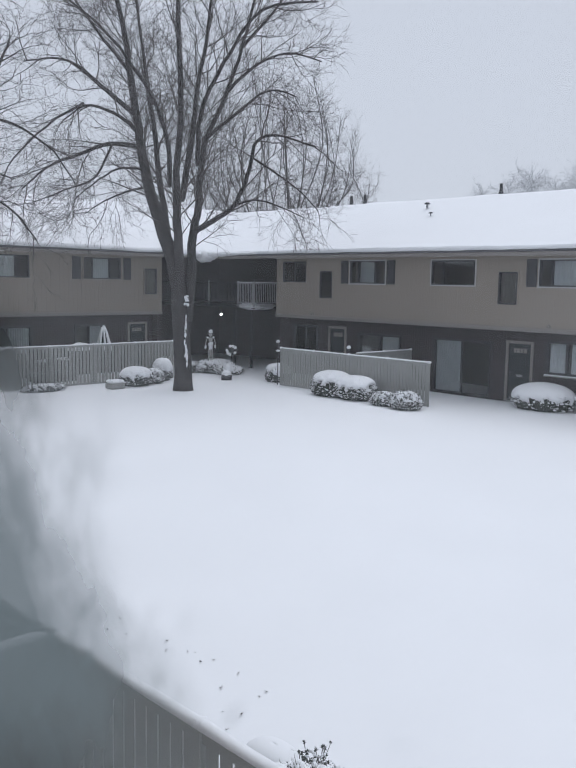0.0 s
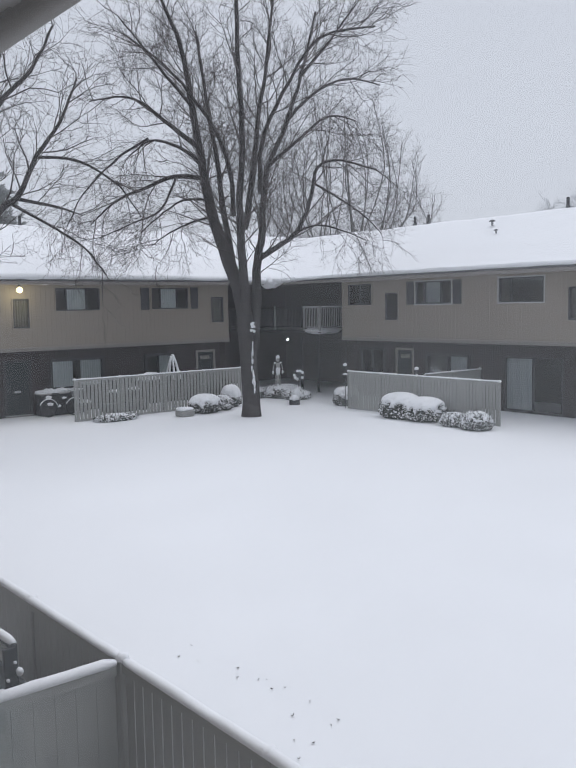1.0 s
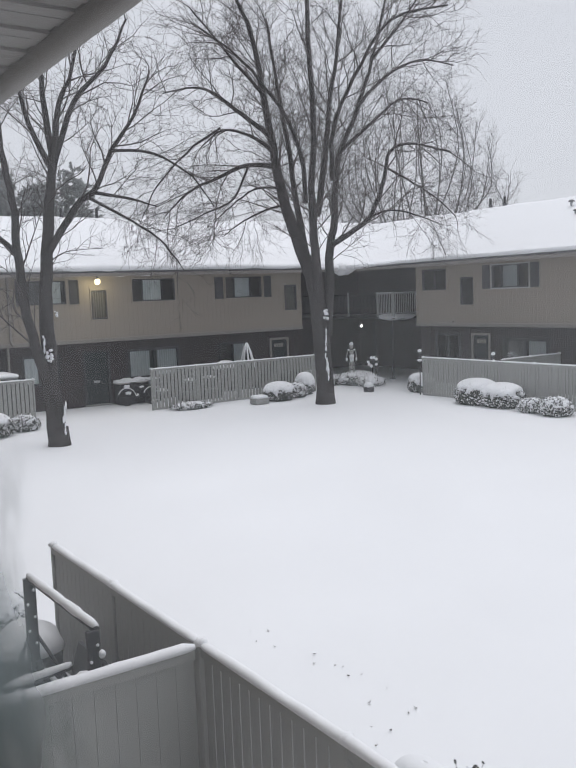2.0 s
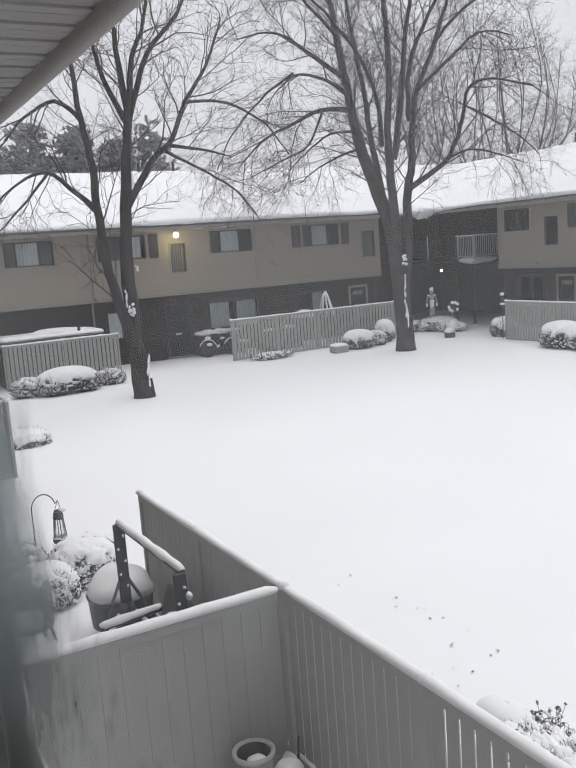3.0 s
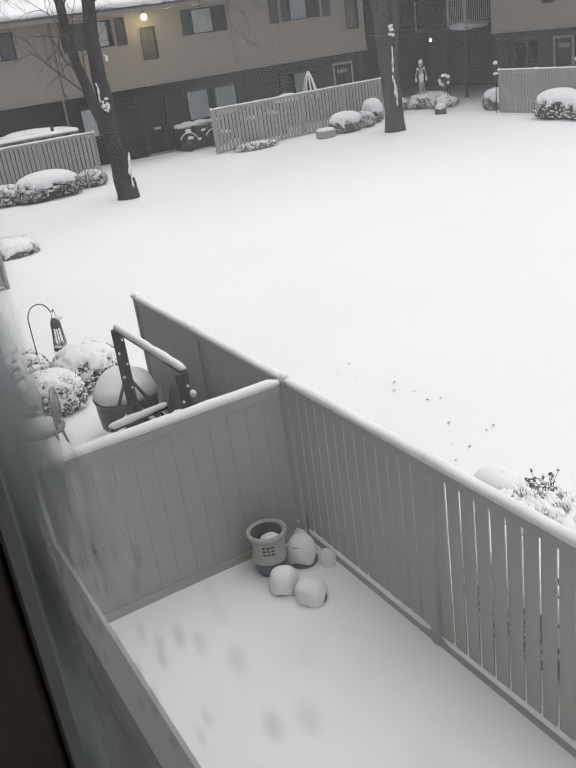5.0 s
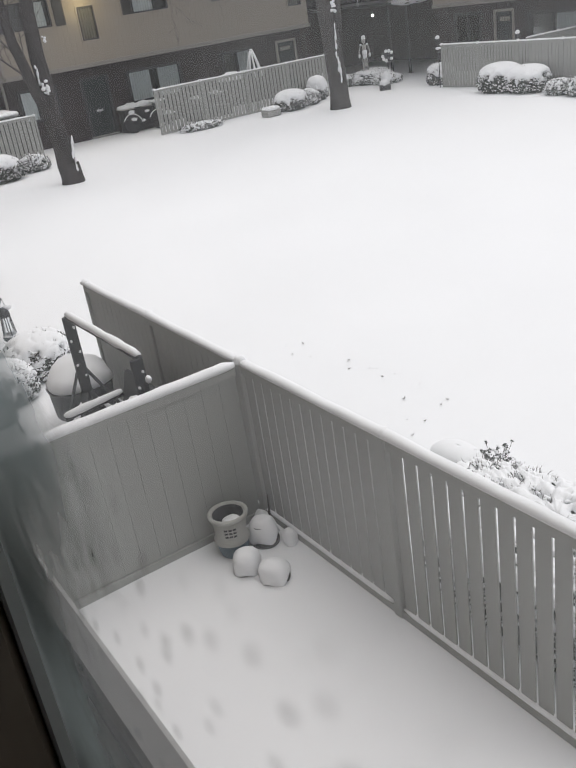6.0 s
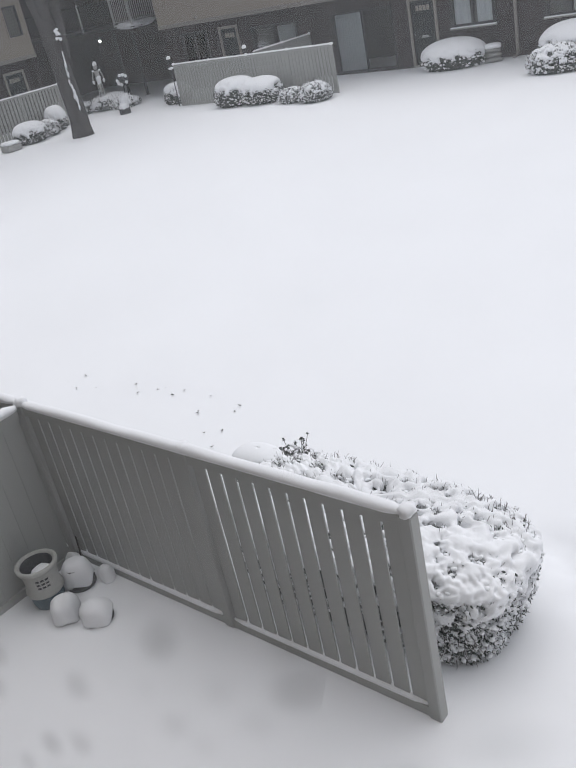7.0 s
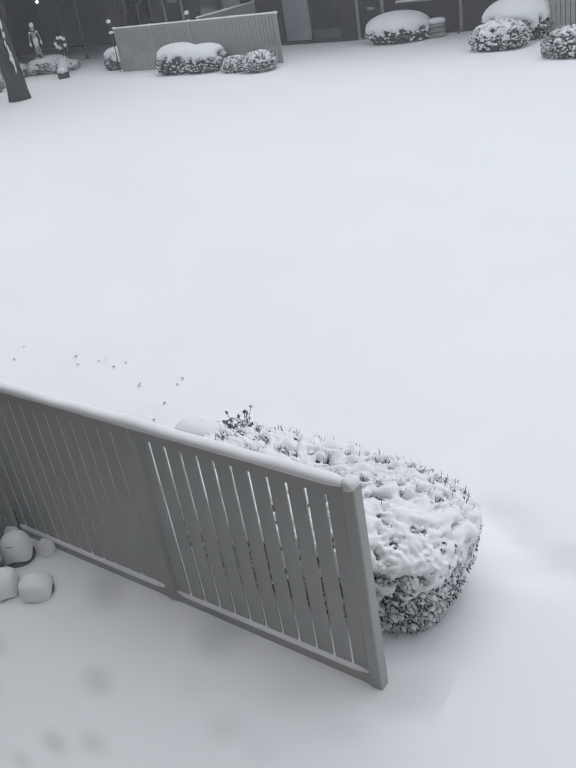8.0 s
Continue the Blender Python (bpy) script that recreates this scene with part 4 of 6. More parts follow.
# deeper stretch of the rail: shade under the roof painted as dark steel
for a, b in (((-7.6, -0.03, 1.18), (-1.19, 0.03, 1.24)), ((-7.6, -0.03, 0.26), (-1.19, 0.03, 0.31))):
    part("rail", boxes((a, b)), STEEL, bal, "dark rail")
for a, b in (((-1.11, -0.03, 1.18), (-0.05, 0.03, 1.24)), ((-1.11, -0.03, 0.26), (-0.05, 0.03, 0.31)), ((-0.03, 0.05, 1.18), (0.03, 1.86, 1.24)), ((-0.03, 0.05, 0.26), (0.03, 1.86, 0.31))):
    part("rail", boxes((a, b)), RAILING, bal)
# balusters past the first metre also go dark in place of shade
for i in range(62):
    board("baluster", (-0.15 - i * 0.118, -0.014, 0.31), (-0.122 - i * 0.118, 0.014, 1.18), RAILING if i < 9 else STEEL, bal)
for i in range(14):
    board("baluster", (-0.014, 0.14 + i * 0.118, 0.31), (0.014, 0.168 + i * 0.118, 1.18), RAILING, bal)
for a, b in (((-1.3, 0, 1.238), (-0.05, 0, 1.238)), ((0, 0.05, 1.238), (0, 1.8, 1.238))):
    snow_strip("rail_snow", a, b, 0.06, 0.035, bal, 3)
for x, y in ((-31.9, 26.9), (-30.5, 26.75)):
    post = thing("support_post", (x, y, 0), "slim dark steel post carrying the balcony", "post", "balcony posts")
    part("shaft", boxes(((-0.05, -0.05, -0.1), (0.05, 0.05, 2.8)), bevel=0.006), FRAME, post)
    part("base_plate", boxes(((-0.1, -0.1, -0.05), (0.1, 0.1, 0.04))), FRAME, post)


def wall_lamp(at, mat, label, r=0.07, group=""):
    ob = thing("wall_lamp", at, label, "lamp", group)
    bm = bmesh.new()
    lump(bm, (0, 0, 0), (r, r, r), 2, 0)
    part("bulb", bm, mat, ob, smooth=True)
    part("bracket", boxes(((-0.03, -0.03, r), (0.03, 0.03, r + 0.12))), FRAME, ob)
    return ob


wall_lamp((-33.0, 26.9, 2.52), LIT_WHITE, "small lit lamp in the dark passage", 0.055)
wall_lamp((-31.75, 12.65, 5.0), LIT, "lit floodlight under the eaves", 0.12)
flood = new("floodlight_glow", bpy.data.lights.new("floodlight_glow", "POINT"))
flood.data.energy, flood.data.color, flood.data.shadow_soft_size = 16.0, (1.0, 0.85, 0.45), 0.08
flood.location = (-31.6, 12.65, 4.78)
for y in (13.62, 14.78):
    ob = thing("soffit_lamp", (-31.7, y, 5.19), "round recessed lamp glowing in the soffit", "lamp", "soffit lamps")
    bm = bmesh.new()
    lathe(bm, [(0.001, 0.0), (0.09, 0.0), (0.1, 0.03)], 14)
    part("diffuser", bm, LIT_DIM, ob)
    bm = bmesh.new()
    lathe(bm, [(0.105, -0.004), (0.13, -0.004), (0.13, 0.03), (0.105, 0.03)], 14)
    part("ring", bm, WHITE, ob)


def downspout(x, y, z0, z1, dx, dy, label):
    ob = thing("downspout", (x, y, z0), label, "downspout", "downspouts")
    h = z1 - z0
    part("pipe", boxes(((-0.045, -0.04, 0.12), (0.045, 0.04, h)), bevel=0.008), TRIM, ob)
    bm = bmesh.new()
    tube(bm, [(0, 0, 0.2), (dx * 0.1, dy * 0.1, 0.1), (dx * 0.3, dy * 0.3, 0.05)], 0.05, 6)
    part("elbow", bm, TRIM, ob)
    for z in (0.4, h - 0.3):
        part("strap", boxes(((-0.055, -0.05, z), (0.055, 0.05, z + 0.04))), TRIM, ob)


downspout(-12.7, NORTH_LOW - 0.05, 0.0, 2.6, 0, -1, "taupe downspout on the brick wall")
downspout(-28.05, NORTH_LOW - 0.06, 0.0, 2.6, 0, -1, "taupe downspout at the corner of the wing")
downspout(WEST_X + 0.06, 9.25, 2.62, 5.25, 1, 0, "taupe downspout on the board siding")
downspout(WEST_LOW + 0.05, 9.25, 0.0, 2.6, 1, 0, "taupe downspout on the brick wall")

# ---- roof vents ----
for x, y, z in ((-29.0, 32.0, 8.1), (-28.1, 32.0, 8.1), (-20.4, 32.0, 8.1), (-38.0, 13.6, 8.1), (-38.0, 15.3, 8.1)):
    ob = thing("vent_pipe", (x, y, z), "short dark vent pipe on the snowy ridge", "vent", "vent pipes")
    bm = bmesh.new()
    lathe(bm, [(0.07, 0), (0.07, 0.42), (0.055, 0.42), (0.055, 0.3)], 10)
    part("pipe", bm, FRAME, ob)
    bm = bmesh.new()
    lathe(bm, [(0.12, 0.0), (0.075, 0.1)], 10)
    part("flashing", bm, STEEL, ob)
for x, y, s in ((-23.0, 30.3, 0.48), (-21.9, 29.1, 0.34)):
    ob = thing("roof_vent", (x, y, EAVE_Z + (y - EAVE_N) * 0.391 + 0.15), "mushroom roof vent poking through the snow", "vent", "roof vents")
    bm = bmesh.new()
    lathe(bm, [(0.1 * s, 0), (0.1 * s, 0.4 * s)], 10)
    part("neck", bm, ZINC, ob)
    bm = bmesh.new()
    lathe(bm, [(0.28 * s, 0.36 * s), (0.29 * s, 0.41 * s), (0.14 * s, 0.52 * s), (0.001, 0.54 * s)], 12)
    part("hood", bm, STEEL, ob)

# ---- bushes under snow ----


def snow_skin(skin, cover, nu, nv, thick, seed, freq, v0=0.12):
    """Settled snow on a rounded form: a lumpy sheet with gaps where the noise and the slope leave leaves bare."""
    bm, grid = bmesh.new(), {}
    off = Vector((seed * 3.1, seed * 1.7, seed * 0.9))
    for i in range(nu):
        for j in range(nv + 1):
            v = v0 + (1 - v0) * j / nv
            p = skin(i / nu * math.tau, min(v, 0.999))
            k = noise.noise(p * freq + off) + 0.55 * noise.noise(p * freq * 2.3 + off) + cover(p, v)
            if k > 0:
                c = Vector((0, 0, p.z * 0.4))
                grid[i, j] = bm.verts.new(p + (p - c).normalized() * thick * min(k, 0.9) ** 0.55 + Vector((0, 0, thick * 0.5 * min(k, 1.0))))
    for i, j in list(grid):
        c = ((i, j), ((i + 1) % nu, j), ((i + 1) % nu, j + 1), (i, j + 1))
        if all(q in grid for q in c):
            bm.faces.new([grid[q] for q in c])
    bmesh.ops.delete(bm, geom=[v for v in bm.verts if not v.link_faces], context="VERTS")
    made = bmesh.ops.extrude_edge_only(bm, edges=[e for e in bm.edges if e.is_boundary])["geom"]
    for v in made:
        if isinstance(v, bmesh.types.BMVert):
            v.co = v.co * 0.9 + Vector((0, 0, v.co.z * 0.04))
    return bm


def round_skin(rx, ry, h, power=0.9):
    def skin(u, v):
        c, s = math.cos(u), math.sin(u)
        t = -0.5 + v * (math.pi / 2 + 0.5)
        r = max(0.0, math.cos(t)) ** 0.7
        return Vector((math.copysign(abs(c) ** power, c) * rx * r, math.copysign(abs(s) ** power, s) * ry * r, h * (0.36 + 0.64 * math.sin(t)))) if t > -0.4 else Vector((math.copysign(abs(c) ** power, c) * rx * 0.8, math.copysign(abs(s) ** power, s) * ry * 0.8, 0.0))
    return skin


def bush(at, size, label, seed, snow=0.6, leaf=0.05, leaves=900, mounds=3, category="bush", group="snowy bushes", power=0.9):
    """Evergreen bush: leaves and a broken load of snow. size: half widths and height."""
    rng = random.Random(seed)
    ob = thing("bush", at, label, category, group)
    rx, ry, h = size
    skin = round_skin(rx, ry, h * 0.93, power)
    heaped = snow >= 0.8
    bm, rows = bmesh.new(), []
    for j in range(9):
        ring = []
        for i in range(24):
            p = skin(i / 24 * math.tau, min(j / 8, 0.98)) * 0.9
            if j == 0:
                p.z = -0.05
            ring.append(bm.verts.new(p * (1 + 0.12 * noise.noise(p * 3 + Vector((seed, 0, 0))))))
        rows.append(ring)
    for p, q in zip(rows, rows[1:]):
        for i in range(24):
            bm.faces.new((p[i], p[(i + 1) % 24], q[(i + 1) % 24], q[i]))
    part("dense_core", bm, LEAF, ob, smooth=True)
    vs, fs, w = [], [], Wood()
    for i in range(int(leaves * 1.9)):
        p = skin(rng.uniform(0, math.tau), rng.random() ** 1.15) * rng.uniform(0.9, 1.1)
        p.z = max(p.z, 0.02)
        a = Vector((rng.gauss(0, 1), rng.gauss(0, 1), rng.gauss(0.3, 0.8))).normalized()
        b, s, k = a.orthogonal().normalized(), leaf * rng.uniform(0.5, 1.2), len(vs)
        vs += [p - a * s, p + b * s * 0.42, p + a * s, p - b * s * 0.42]
        fs += [(k, k + 1, k + 2), (k, k + 2, k + 3)]
        if i % 7 == 0:
            d = (p + Vector((0, 0, 0.2))).normalized() + Vector((rng.gauss(0, 0.3), rng.gauss(0, 0.3), 0.2))
            w.tube([p * 0.92, p * 0.92 + d.normalized() * leaf * rng.uniform(2, 4)], 0.12 * leaf, 0.05 * leaf, 3)
    me = bpy.data.meshes.new("leaves")
    share = 8 if heaped else 6
    me.from_pydata(vs, [], [f for k, f in enumerate(fs) if k % 10 < share])
    tagged(part_of("leaves", me, LEAF, ob), kind="stuff")
    me = bpy.data.meshes.new("snowy_leaves")
    me.from_pydata(vs, [], [f for k, f in enumerate(fs) if k % 10 >= share])
    tagged(part_of("snowy_leaves", me, CAP, ob), kind="stuff")
    w.made("twigs", TWIG, ob)
    f = 2.6 / max(0.35, min(rx, ry)) ** 0.7
    if heaped:
        bm = snow_skin(skin, lambda p, v: 4.2 * (v - 0.9 + 0.62 * snow), 72, 34, 0.1 * h + 0.02, seed, f * 1.5)
    else:
        bm = snow_skin(skin, lambda p, v: -0.38 + 1.3 * snow * v + 0.85 * v ** 1.5, 72, 30, 0.055 * h + 0.02, seed, f * (2.2 - snow))
    part("snow_load", bm, CAP, ob, smooth=True)
    bm = bmesh.new()
    for i in range(int((120 if heaped else 260) + leaves / (6 if heaped else 3))):
        p = skin(rng.uniform(0, math.tau), rng.uniform(0.02, 0.55 if heaped else 0.9)) * rng.uniform(0.98, 1.06)
        s = rng.uniform(0.3, 1.0) ** 1.8 * (0.042 * max(rx, 0.5) + 0.008)
        lump(bm, p, (s * 1.3, s * 1.2, s * 0.8), 1, 0.3, 2.0)
    tagged(part("snow_clumps", bm, CAP, ob, smooth=True), kind="stuff")
    return ob


bush((-21.35, 22.75, 0), (0.8, 0.65, 0.86), "round evergreen bush heaped with snow by the fence", 1, 0.8, mounds=2, leaves=1500)
bush((-20.15, 22.75, 0), (0.75, 0.62, 0.78), "round evergreen bush heaped with snow by the fence", 2, 0.8, mounds=2, leaves=1500)
bush((-18.6, 22.45, 0), (0.5, 0.42, 0.45), "low spreading bush dusted with snow clumps", 3, 0.3, mounds=1, leaves=900)
bush((-17.6, 22.35, 0), (0.55, 0.48, 0.58), "low twiggy bush dusted with snow clumps", 4, 0.2, mounds=1, leaves=1100)
bush((-14.55, 26.0, 0), (1.08, 0.72, 0.84), "wide domed bush under a smooth snow cap", 5, 1.0, mounds=1, leaves=900)
bush((-10.1, 25.0, 0), (0.95, 0.8, 1.05), "tall rounded bush under clumped snow", 6, 0.95, mounds=1, leaves=1200)
bush((-10.1, 23.7, 0), (0.8, 0.6, 0.72), "low bush dusted with snow clumps", 7, 0.3, mounds=1)
bush((-7.5, 22.2, 0), (0.75, 0.62, 0.68), "bare twiggy bush powdered with snow", 8, 0.1, mounds=1, leaves=1300)
bush((-28.2, 18.65, 0), (0.55, 0.62, 0.68), "clipped evergreen bush under a thick snow cap", 9, 0.9, mounds=1, leaves=1100)
bush((-28.4, 19.65, 0), (0.4, 0.4, 0.58), "small bush covered in snow clumps", 10, 0.4, mounds=1)
bush((-29.0, 20.5, 0), (0.36, 0.36, 0.85), "small upright bush under a snow ball", 11, 1.0, mounds=1)
bush((-28.8, 15.0, 0), (0.45, 0.85, 0.24), "flattened low plant under thin snow", 12, 0.4, mounds=1, leaves=500)
bush((-27.6, 6.75, 0), (0.6, 0.98, 0.78), "clipped hedge bush with a flat slab of snow", 13, 0.88, power=0.62, mounds=1, leaves=3200)
bush((-28.0, 5.5, 0), (0.45, 0.5, 0.6), "small bush dusted with snow clumps", 14, 0.3, mounds=1)
bush((-28.2, 8.35, 0), (0.45, 0.5, 0.5), "low bush dusted with snow clumps", 15, 0.3, mounds=1)
bush((-20.2, 3.75, -0.12), (0.45, 0.6, 0.48), "small dark shrub half buried in snow", 16, 0.95, mounds=1)
bush((-30.2, 24.3, 0), (0.85, 0.9, 0.6), "snow-laden low plants in a planting bed", 40, 0.6, leaves=900)
bush((-29.1, 24.2, 0), (0.6, 0.6, 0.42), "snow-laden low plants in a planting bed", 41, 0.6, leaves=700)
bush((-30.9, 23.3, 0), (0.5, 0.5, 0.5), "snow-laden low plants in a planting bed", 42, 0.5, leaves=600)
bush((-25.75, 24.1, 0), (0.5, 0.5, 0.72), "round bush covered in snow at the fence end", 18, 0.8, mounds=1)
bush((-10.75, 2.62, 0), (0.44, 0.45, 0.56), "round evergreen bush thick with snow clumps", 19, 0.7, leaf=0.03, leaves=2200, mounds=2)
bush((-10.25, 1.95, 0), (0.4, 0.42, 0.5), "round evergreen bush thick with snow clumps", 20, 0.6, leaf=0.03, leaves=2200, mounds=2)
bush((-11.2, 1.8, 0), (0.45, 0.42, 0.55), "round evergreen bush dusted with snow", 21, 0.3, leaf=0.03, leaves=2000, mounds=1)

# ---- the clipped hedge beside the patio ----
hedge = thing("hedge", (-3.06, 3.72, 0), "clipped evergreen hedge loaded with clumps of fresh snow", "hedge")
rng = random.Random(77)
HX, HY, HZ = 1.17, 0.52, 0.8


def hedge_skin(u, v):
    """A point on the hedge's rounded box: u round it, v from the ground (0) over the top (1)."""
    c, s = math.cos(u), math.sin(u)
    p = 0.6
    ex, ey = math.copysign(abs(c) ** p, c), math.copysign(abs(s) ** p, s)
    r = (0.86 + 0.14 * math.sin(min(v, 0.6) / 0.6 * math.pi * 0.62)) * math.cos(max(0.0, v - 0.45) / 0.55 * math.pi / 2) ** 0.55
    return Vector((ex * HX * r, ey * HY * r, HZ * (v / 0.45 * 0.72 if v < 0.45 else 0.72 + 0.28 * math.sin((v - 0.45) / 0.55 * math.pi / 2))))


bm = bmesh.new()
rows = []
for j in range(13):
    v = j / 12
    ring = []
    for i in range(48):
        p = hedge_skin(i / 48 * math.tau, v) * 0.9
        p += Vector((1, 1, 0.6)) * 0.05 * noise.noise(p * 5)
        ring.append(bm.verts.new(p))
    rows.append(ring)
for p, q in zip(rows, rows[1:]):
    for i in range(48):
        bm.faces.new((p[i], p[(i + 1) % 48], q[(i + 1) % 48], q[i]))
part("dense_core", bm, LEAF, hedge, smooth=True)
vs, fs, twig = [], [], Wood()
for i in range(36000):
    u, v = rng.uniform(0, math.tau), rng.random() ** 1.1
    p = hedge_skin(u, v) * rng.uniform(0.9, 1.03)
    a = Vector((rng.gauss(0, 1), rng.gauss(0, 1), rng.gauss(0.4, 1))).normalized()
    b = a.orthogonal().normalized()
    s = rng.uniform(0.008, 0.02)
    k = len(vs)
    vs += [p - a * s, p + b * s * 0.4, p + a * s, p - b * s * 0.4]
    fs += [(k, k + 1, k + 2), (k, k + 2, k + 3)]
me = bpy.data.meshes.new("leaves")
me.from_pydata(vs, [], [f for k, f in enumerate(fs) if k % 10 < 5])
tagged(part_of("leaves", me, LEAF, hedge), kind="stuff")
me = bpy.data.meshes.new("snowy_leaves")
me.from_pydata(vs, [], [f for k, f in enumerate(fs) if k % 10 >= 5])
tagged(part_of("snowy_leaves", me, CAP, hedge), kind="stuff")
for i in range(2600):
    u, v = rng.uniform(0, math.tau), rng.random() ** 0.7
    p = hedge_skin(u, v) * 0.93
    out = Vector((p.x * 0.4, p.y * 1.4, p.z - 0.35)).normalized()
    d = (out + Vector((rng.gauss(0, 0.4), rng.gauss(0, 0.4), rng.gauss(0.35, 0.3)))).normalized()
    twig.tube(wander(rng, p, d, rng.uniform(0.06, 0.135), 3, 0.2, 0.05), 0.0028, 0.0016, 3)
# bare shoots stand up out of the snow along the far edge and the end
for i in range(300):
    u = rng.uniform(0.05, 0.95) * math.pi
    p = hedge_skin(u, rng.uniform(0.5, 0.78))
    d = Vector((rng.gauss(0, 0.25), rng.gauss(0.15, 0.25), 1)).normalized()
    twig.tube(wander(rng, p, d, rng.uniform(0.03, 0.1), 3, 0.2, 0.05), 0.0024, 0.0014, 3)
tagged(twig.made("twigs", TWIG, hedge), kind="stuff")
bm = snow_skin(hedge_skin, lambda p, v: -0.95 + 1.3 * min(v / 0.52, 1.0) + 1.5 * max(0.0, p.x - 0.55) * max(0.0, v - 0.3), 380, 96, 0.052, 4, 12.0, 0.08)
part("snow_load", bm, CAP, hedge, smooth=True)
bm = bmesh.new()
for i in range(2600):
    u, v = rng.uniform(0, math.tau), 0.04 + 0.96 * rng.random() ** 0.9
    p = hedge_skin(u, v) * rng.uniform(0.97, 1.03)
    s = rng.uniform(0.006, 0.019)
    lump(bm, p, (s * rng.uniform(0.9, 1.6), s * rng.uniform(0.9, 1.5), s * rng.uniform(0.6, 1.1)), 1, 0.3, 2.0)
tagged(part("snow_clumps", bm, CAP, hedge, smooth=True), kind="stuff")
bush((-4.74, 4.44, 0), (0.3, 0.17, 0.36), "low shrub half under a slab of snow", 30, 0.85, leaf=0.022, leaves=1200, mounds=1)
ob = thing("shrub_tip", (-4.36, 4.53, 0), "leafy shrub tip sticking out of the snow", "shrub")
w = Wood()
vs, fs = [], []
for i in range(60):
    d = Vector((rng.gauss(0, 0.24), rng.gauss(0, 0.2), 1)).normalized()
    pts = wander(rng, Vector((rng.gauss(0, 0.05), rng.gauss(0, 0.05), 0.0)), d, rng.uniform(0.25, 0.52), 5, 0.12, 0.02)
    w.tube(pts, 0.006, 0.002, 4)
    for p in pts[1:]:
        for k in range(15):
            a = Vector((rng.gauss(0, 1), rng.gauss(0, 1), rng.gauss(0.3, 0.7))).normalized()
            b, s, c = a.orthogonal().normalized(), 0.01, len(vs)
            vs += [p, p + a * s + b * s * 0.5, p + a * s * 2, p + a * s - b * s * 0.5]
            fs += [(c, c + 1, c + 2), (c, c + 2, c + 3)]
w.made("stems", TWIG, ob)
me = bpy.data.meshes.new("leaves")
me.from_pydata(vs, [], fs)
part_of("leaves", me, LEAF, ob)
bm = bmesh.new()
for i in range(130):
    s = rng.uniform(0.012, 0.03)
    lump(bm, (rng.gauss(0, 0.08), rng.gauss(0, 0.07), rng.uniform(0.1, 0.46)), (s * 0.7, s * 0.7, s * 0.5), 1, 0.3)
part("snow_clumps", bm, CAP, ob, smooth=True)

# ---- patio below: tub and flower pots ----
BLUE = material("faded_blue_plastic", (0.1, 0.14, 0.17), 0.5, 0.15, 5.0, 0.05, 40.0)
TUB = material("pale_grey_plastic", (0.42, 0.42, 0.4), 0.5, 0.1, 5.0, 0.05, 40.0)
POT = material("grey_clay", (0.14, 0.14, 0.14), 0.8, 0.2, 8.0, 0.15, 50.0)
tub = thing("plastic_tub", (-5.38, 2.46, 0), "round plastic tub with faded print, snow inside", "tub")
tub.scale = (0.87, 0.87, 0.96)
bm = bmesh.new()
lathe(bm, [(0.13, 0.0), (0.15, 0.06), (0.155, 0.17)], 28)
part("lower_body", bm, BLUE, tub, "faded blue lower band", smooth=True)
bm = bmesh.new()
lathe(bm, [(0.165, 0.14), (0.175, 0.17), (0.152, 0.21), (0.165, 0.38), (0.15, 0.38), (0.138, 0.12)], 28, cap=False)
part("upper_body", bm, TUB, tub, smooth=True)
bm = bmesh.new()
lathe(bm, [(0.165, 0.375), (0.19, 0.38), (0.195, 0.41), (0.165, 0.415), (0.16, 0.38)], 28, cap=False)
part("rim", bm, TUB, tub, "thick pale rim", smooth=True)
bm = bmesh.new()
lump(bm, (0.035, 0.02, 0.28), (0.115, 0.115, 0.09), 3, 0.08)
part("snow_inside", bm, CAP, tub, smooth=True)
bm = bmesh.new()
lathe(bm, [(0.001, 0.2), (0.14, 0.2)], 20)
part("soil", bm, DOOR, tub)
# dark liner over the pale inside: the recess shade is in its colour
bm = bmesh.new()
lathe(bm, [(0.136, 0.2), (0.149, 0.4)], 28, cap=False)
part("inner_wall", bm, SHUTTER, tub, "dark inner wall", smooth=True)
for r in range(3):
    for k in range(3):
        a = radians(-48 + k * 15)
        bm = bmesh.new()
        z, rad = 0.235 + r * 0.035, 0.158 + r * 0.003
        p = [bm.verts.new((rad * math.cos(a + t), rad * math.sin(a + t), z + dz)) for t, dz in ((0, 0), (radians(11), 0), (radians(11), 0.018), (0, 0.018))]
        bm.faces.new(p)
        part("print_bar", bm, FRAME, tub)


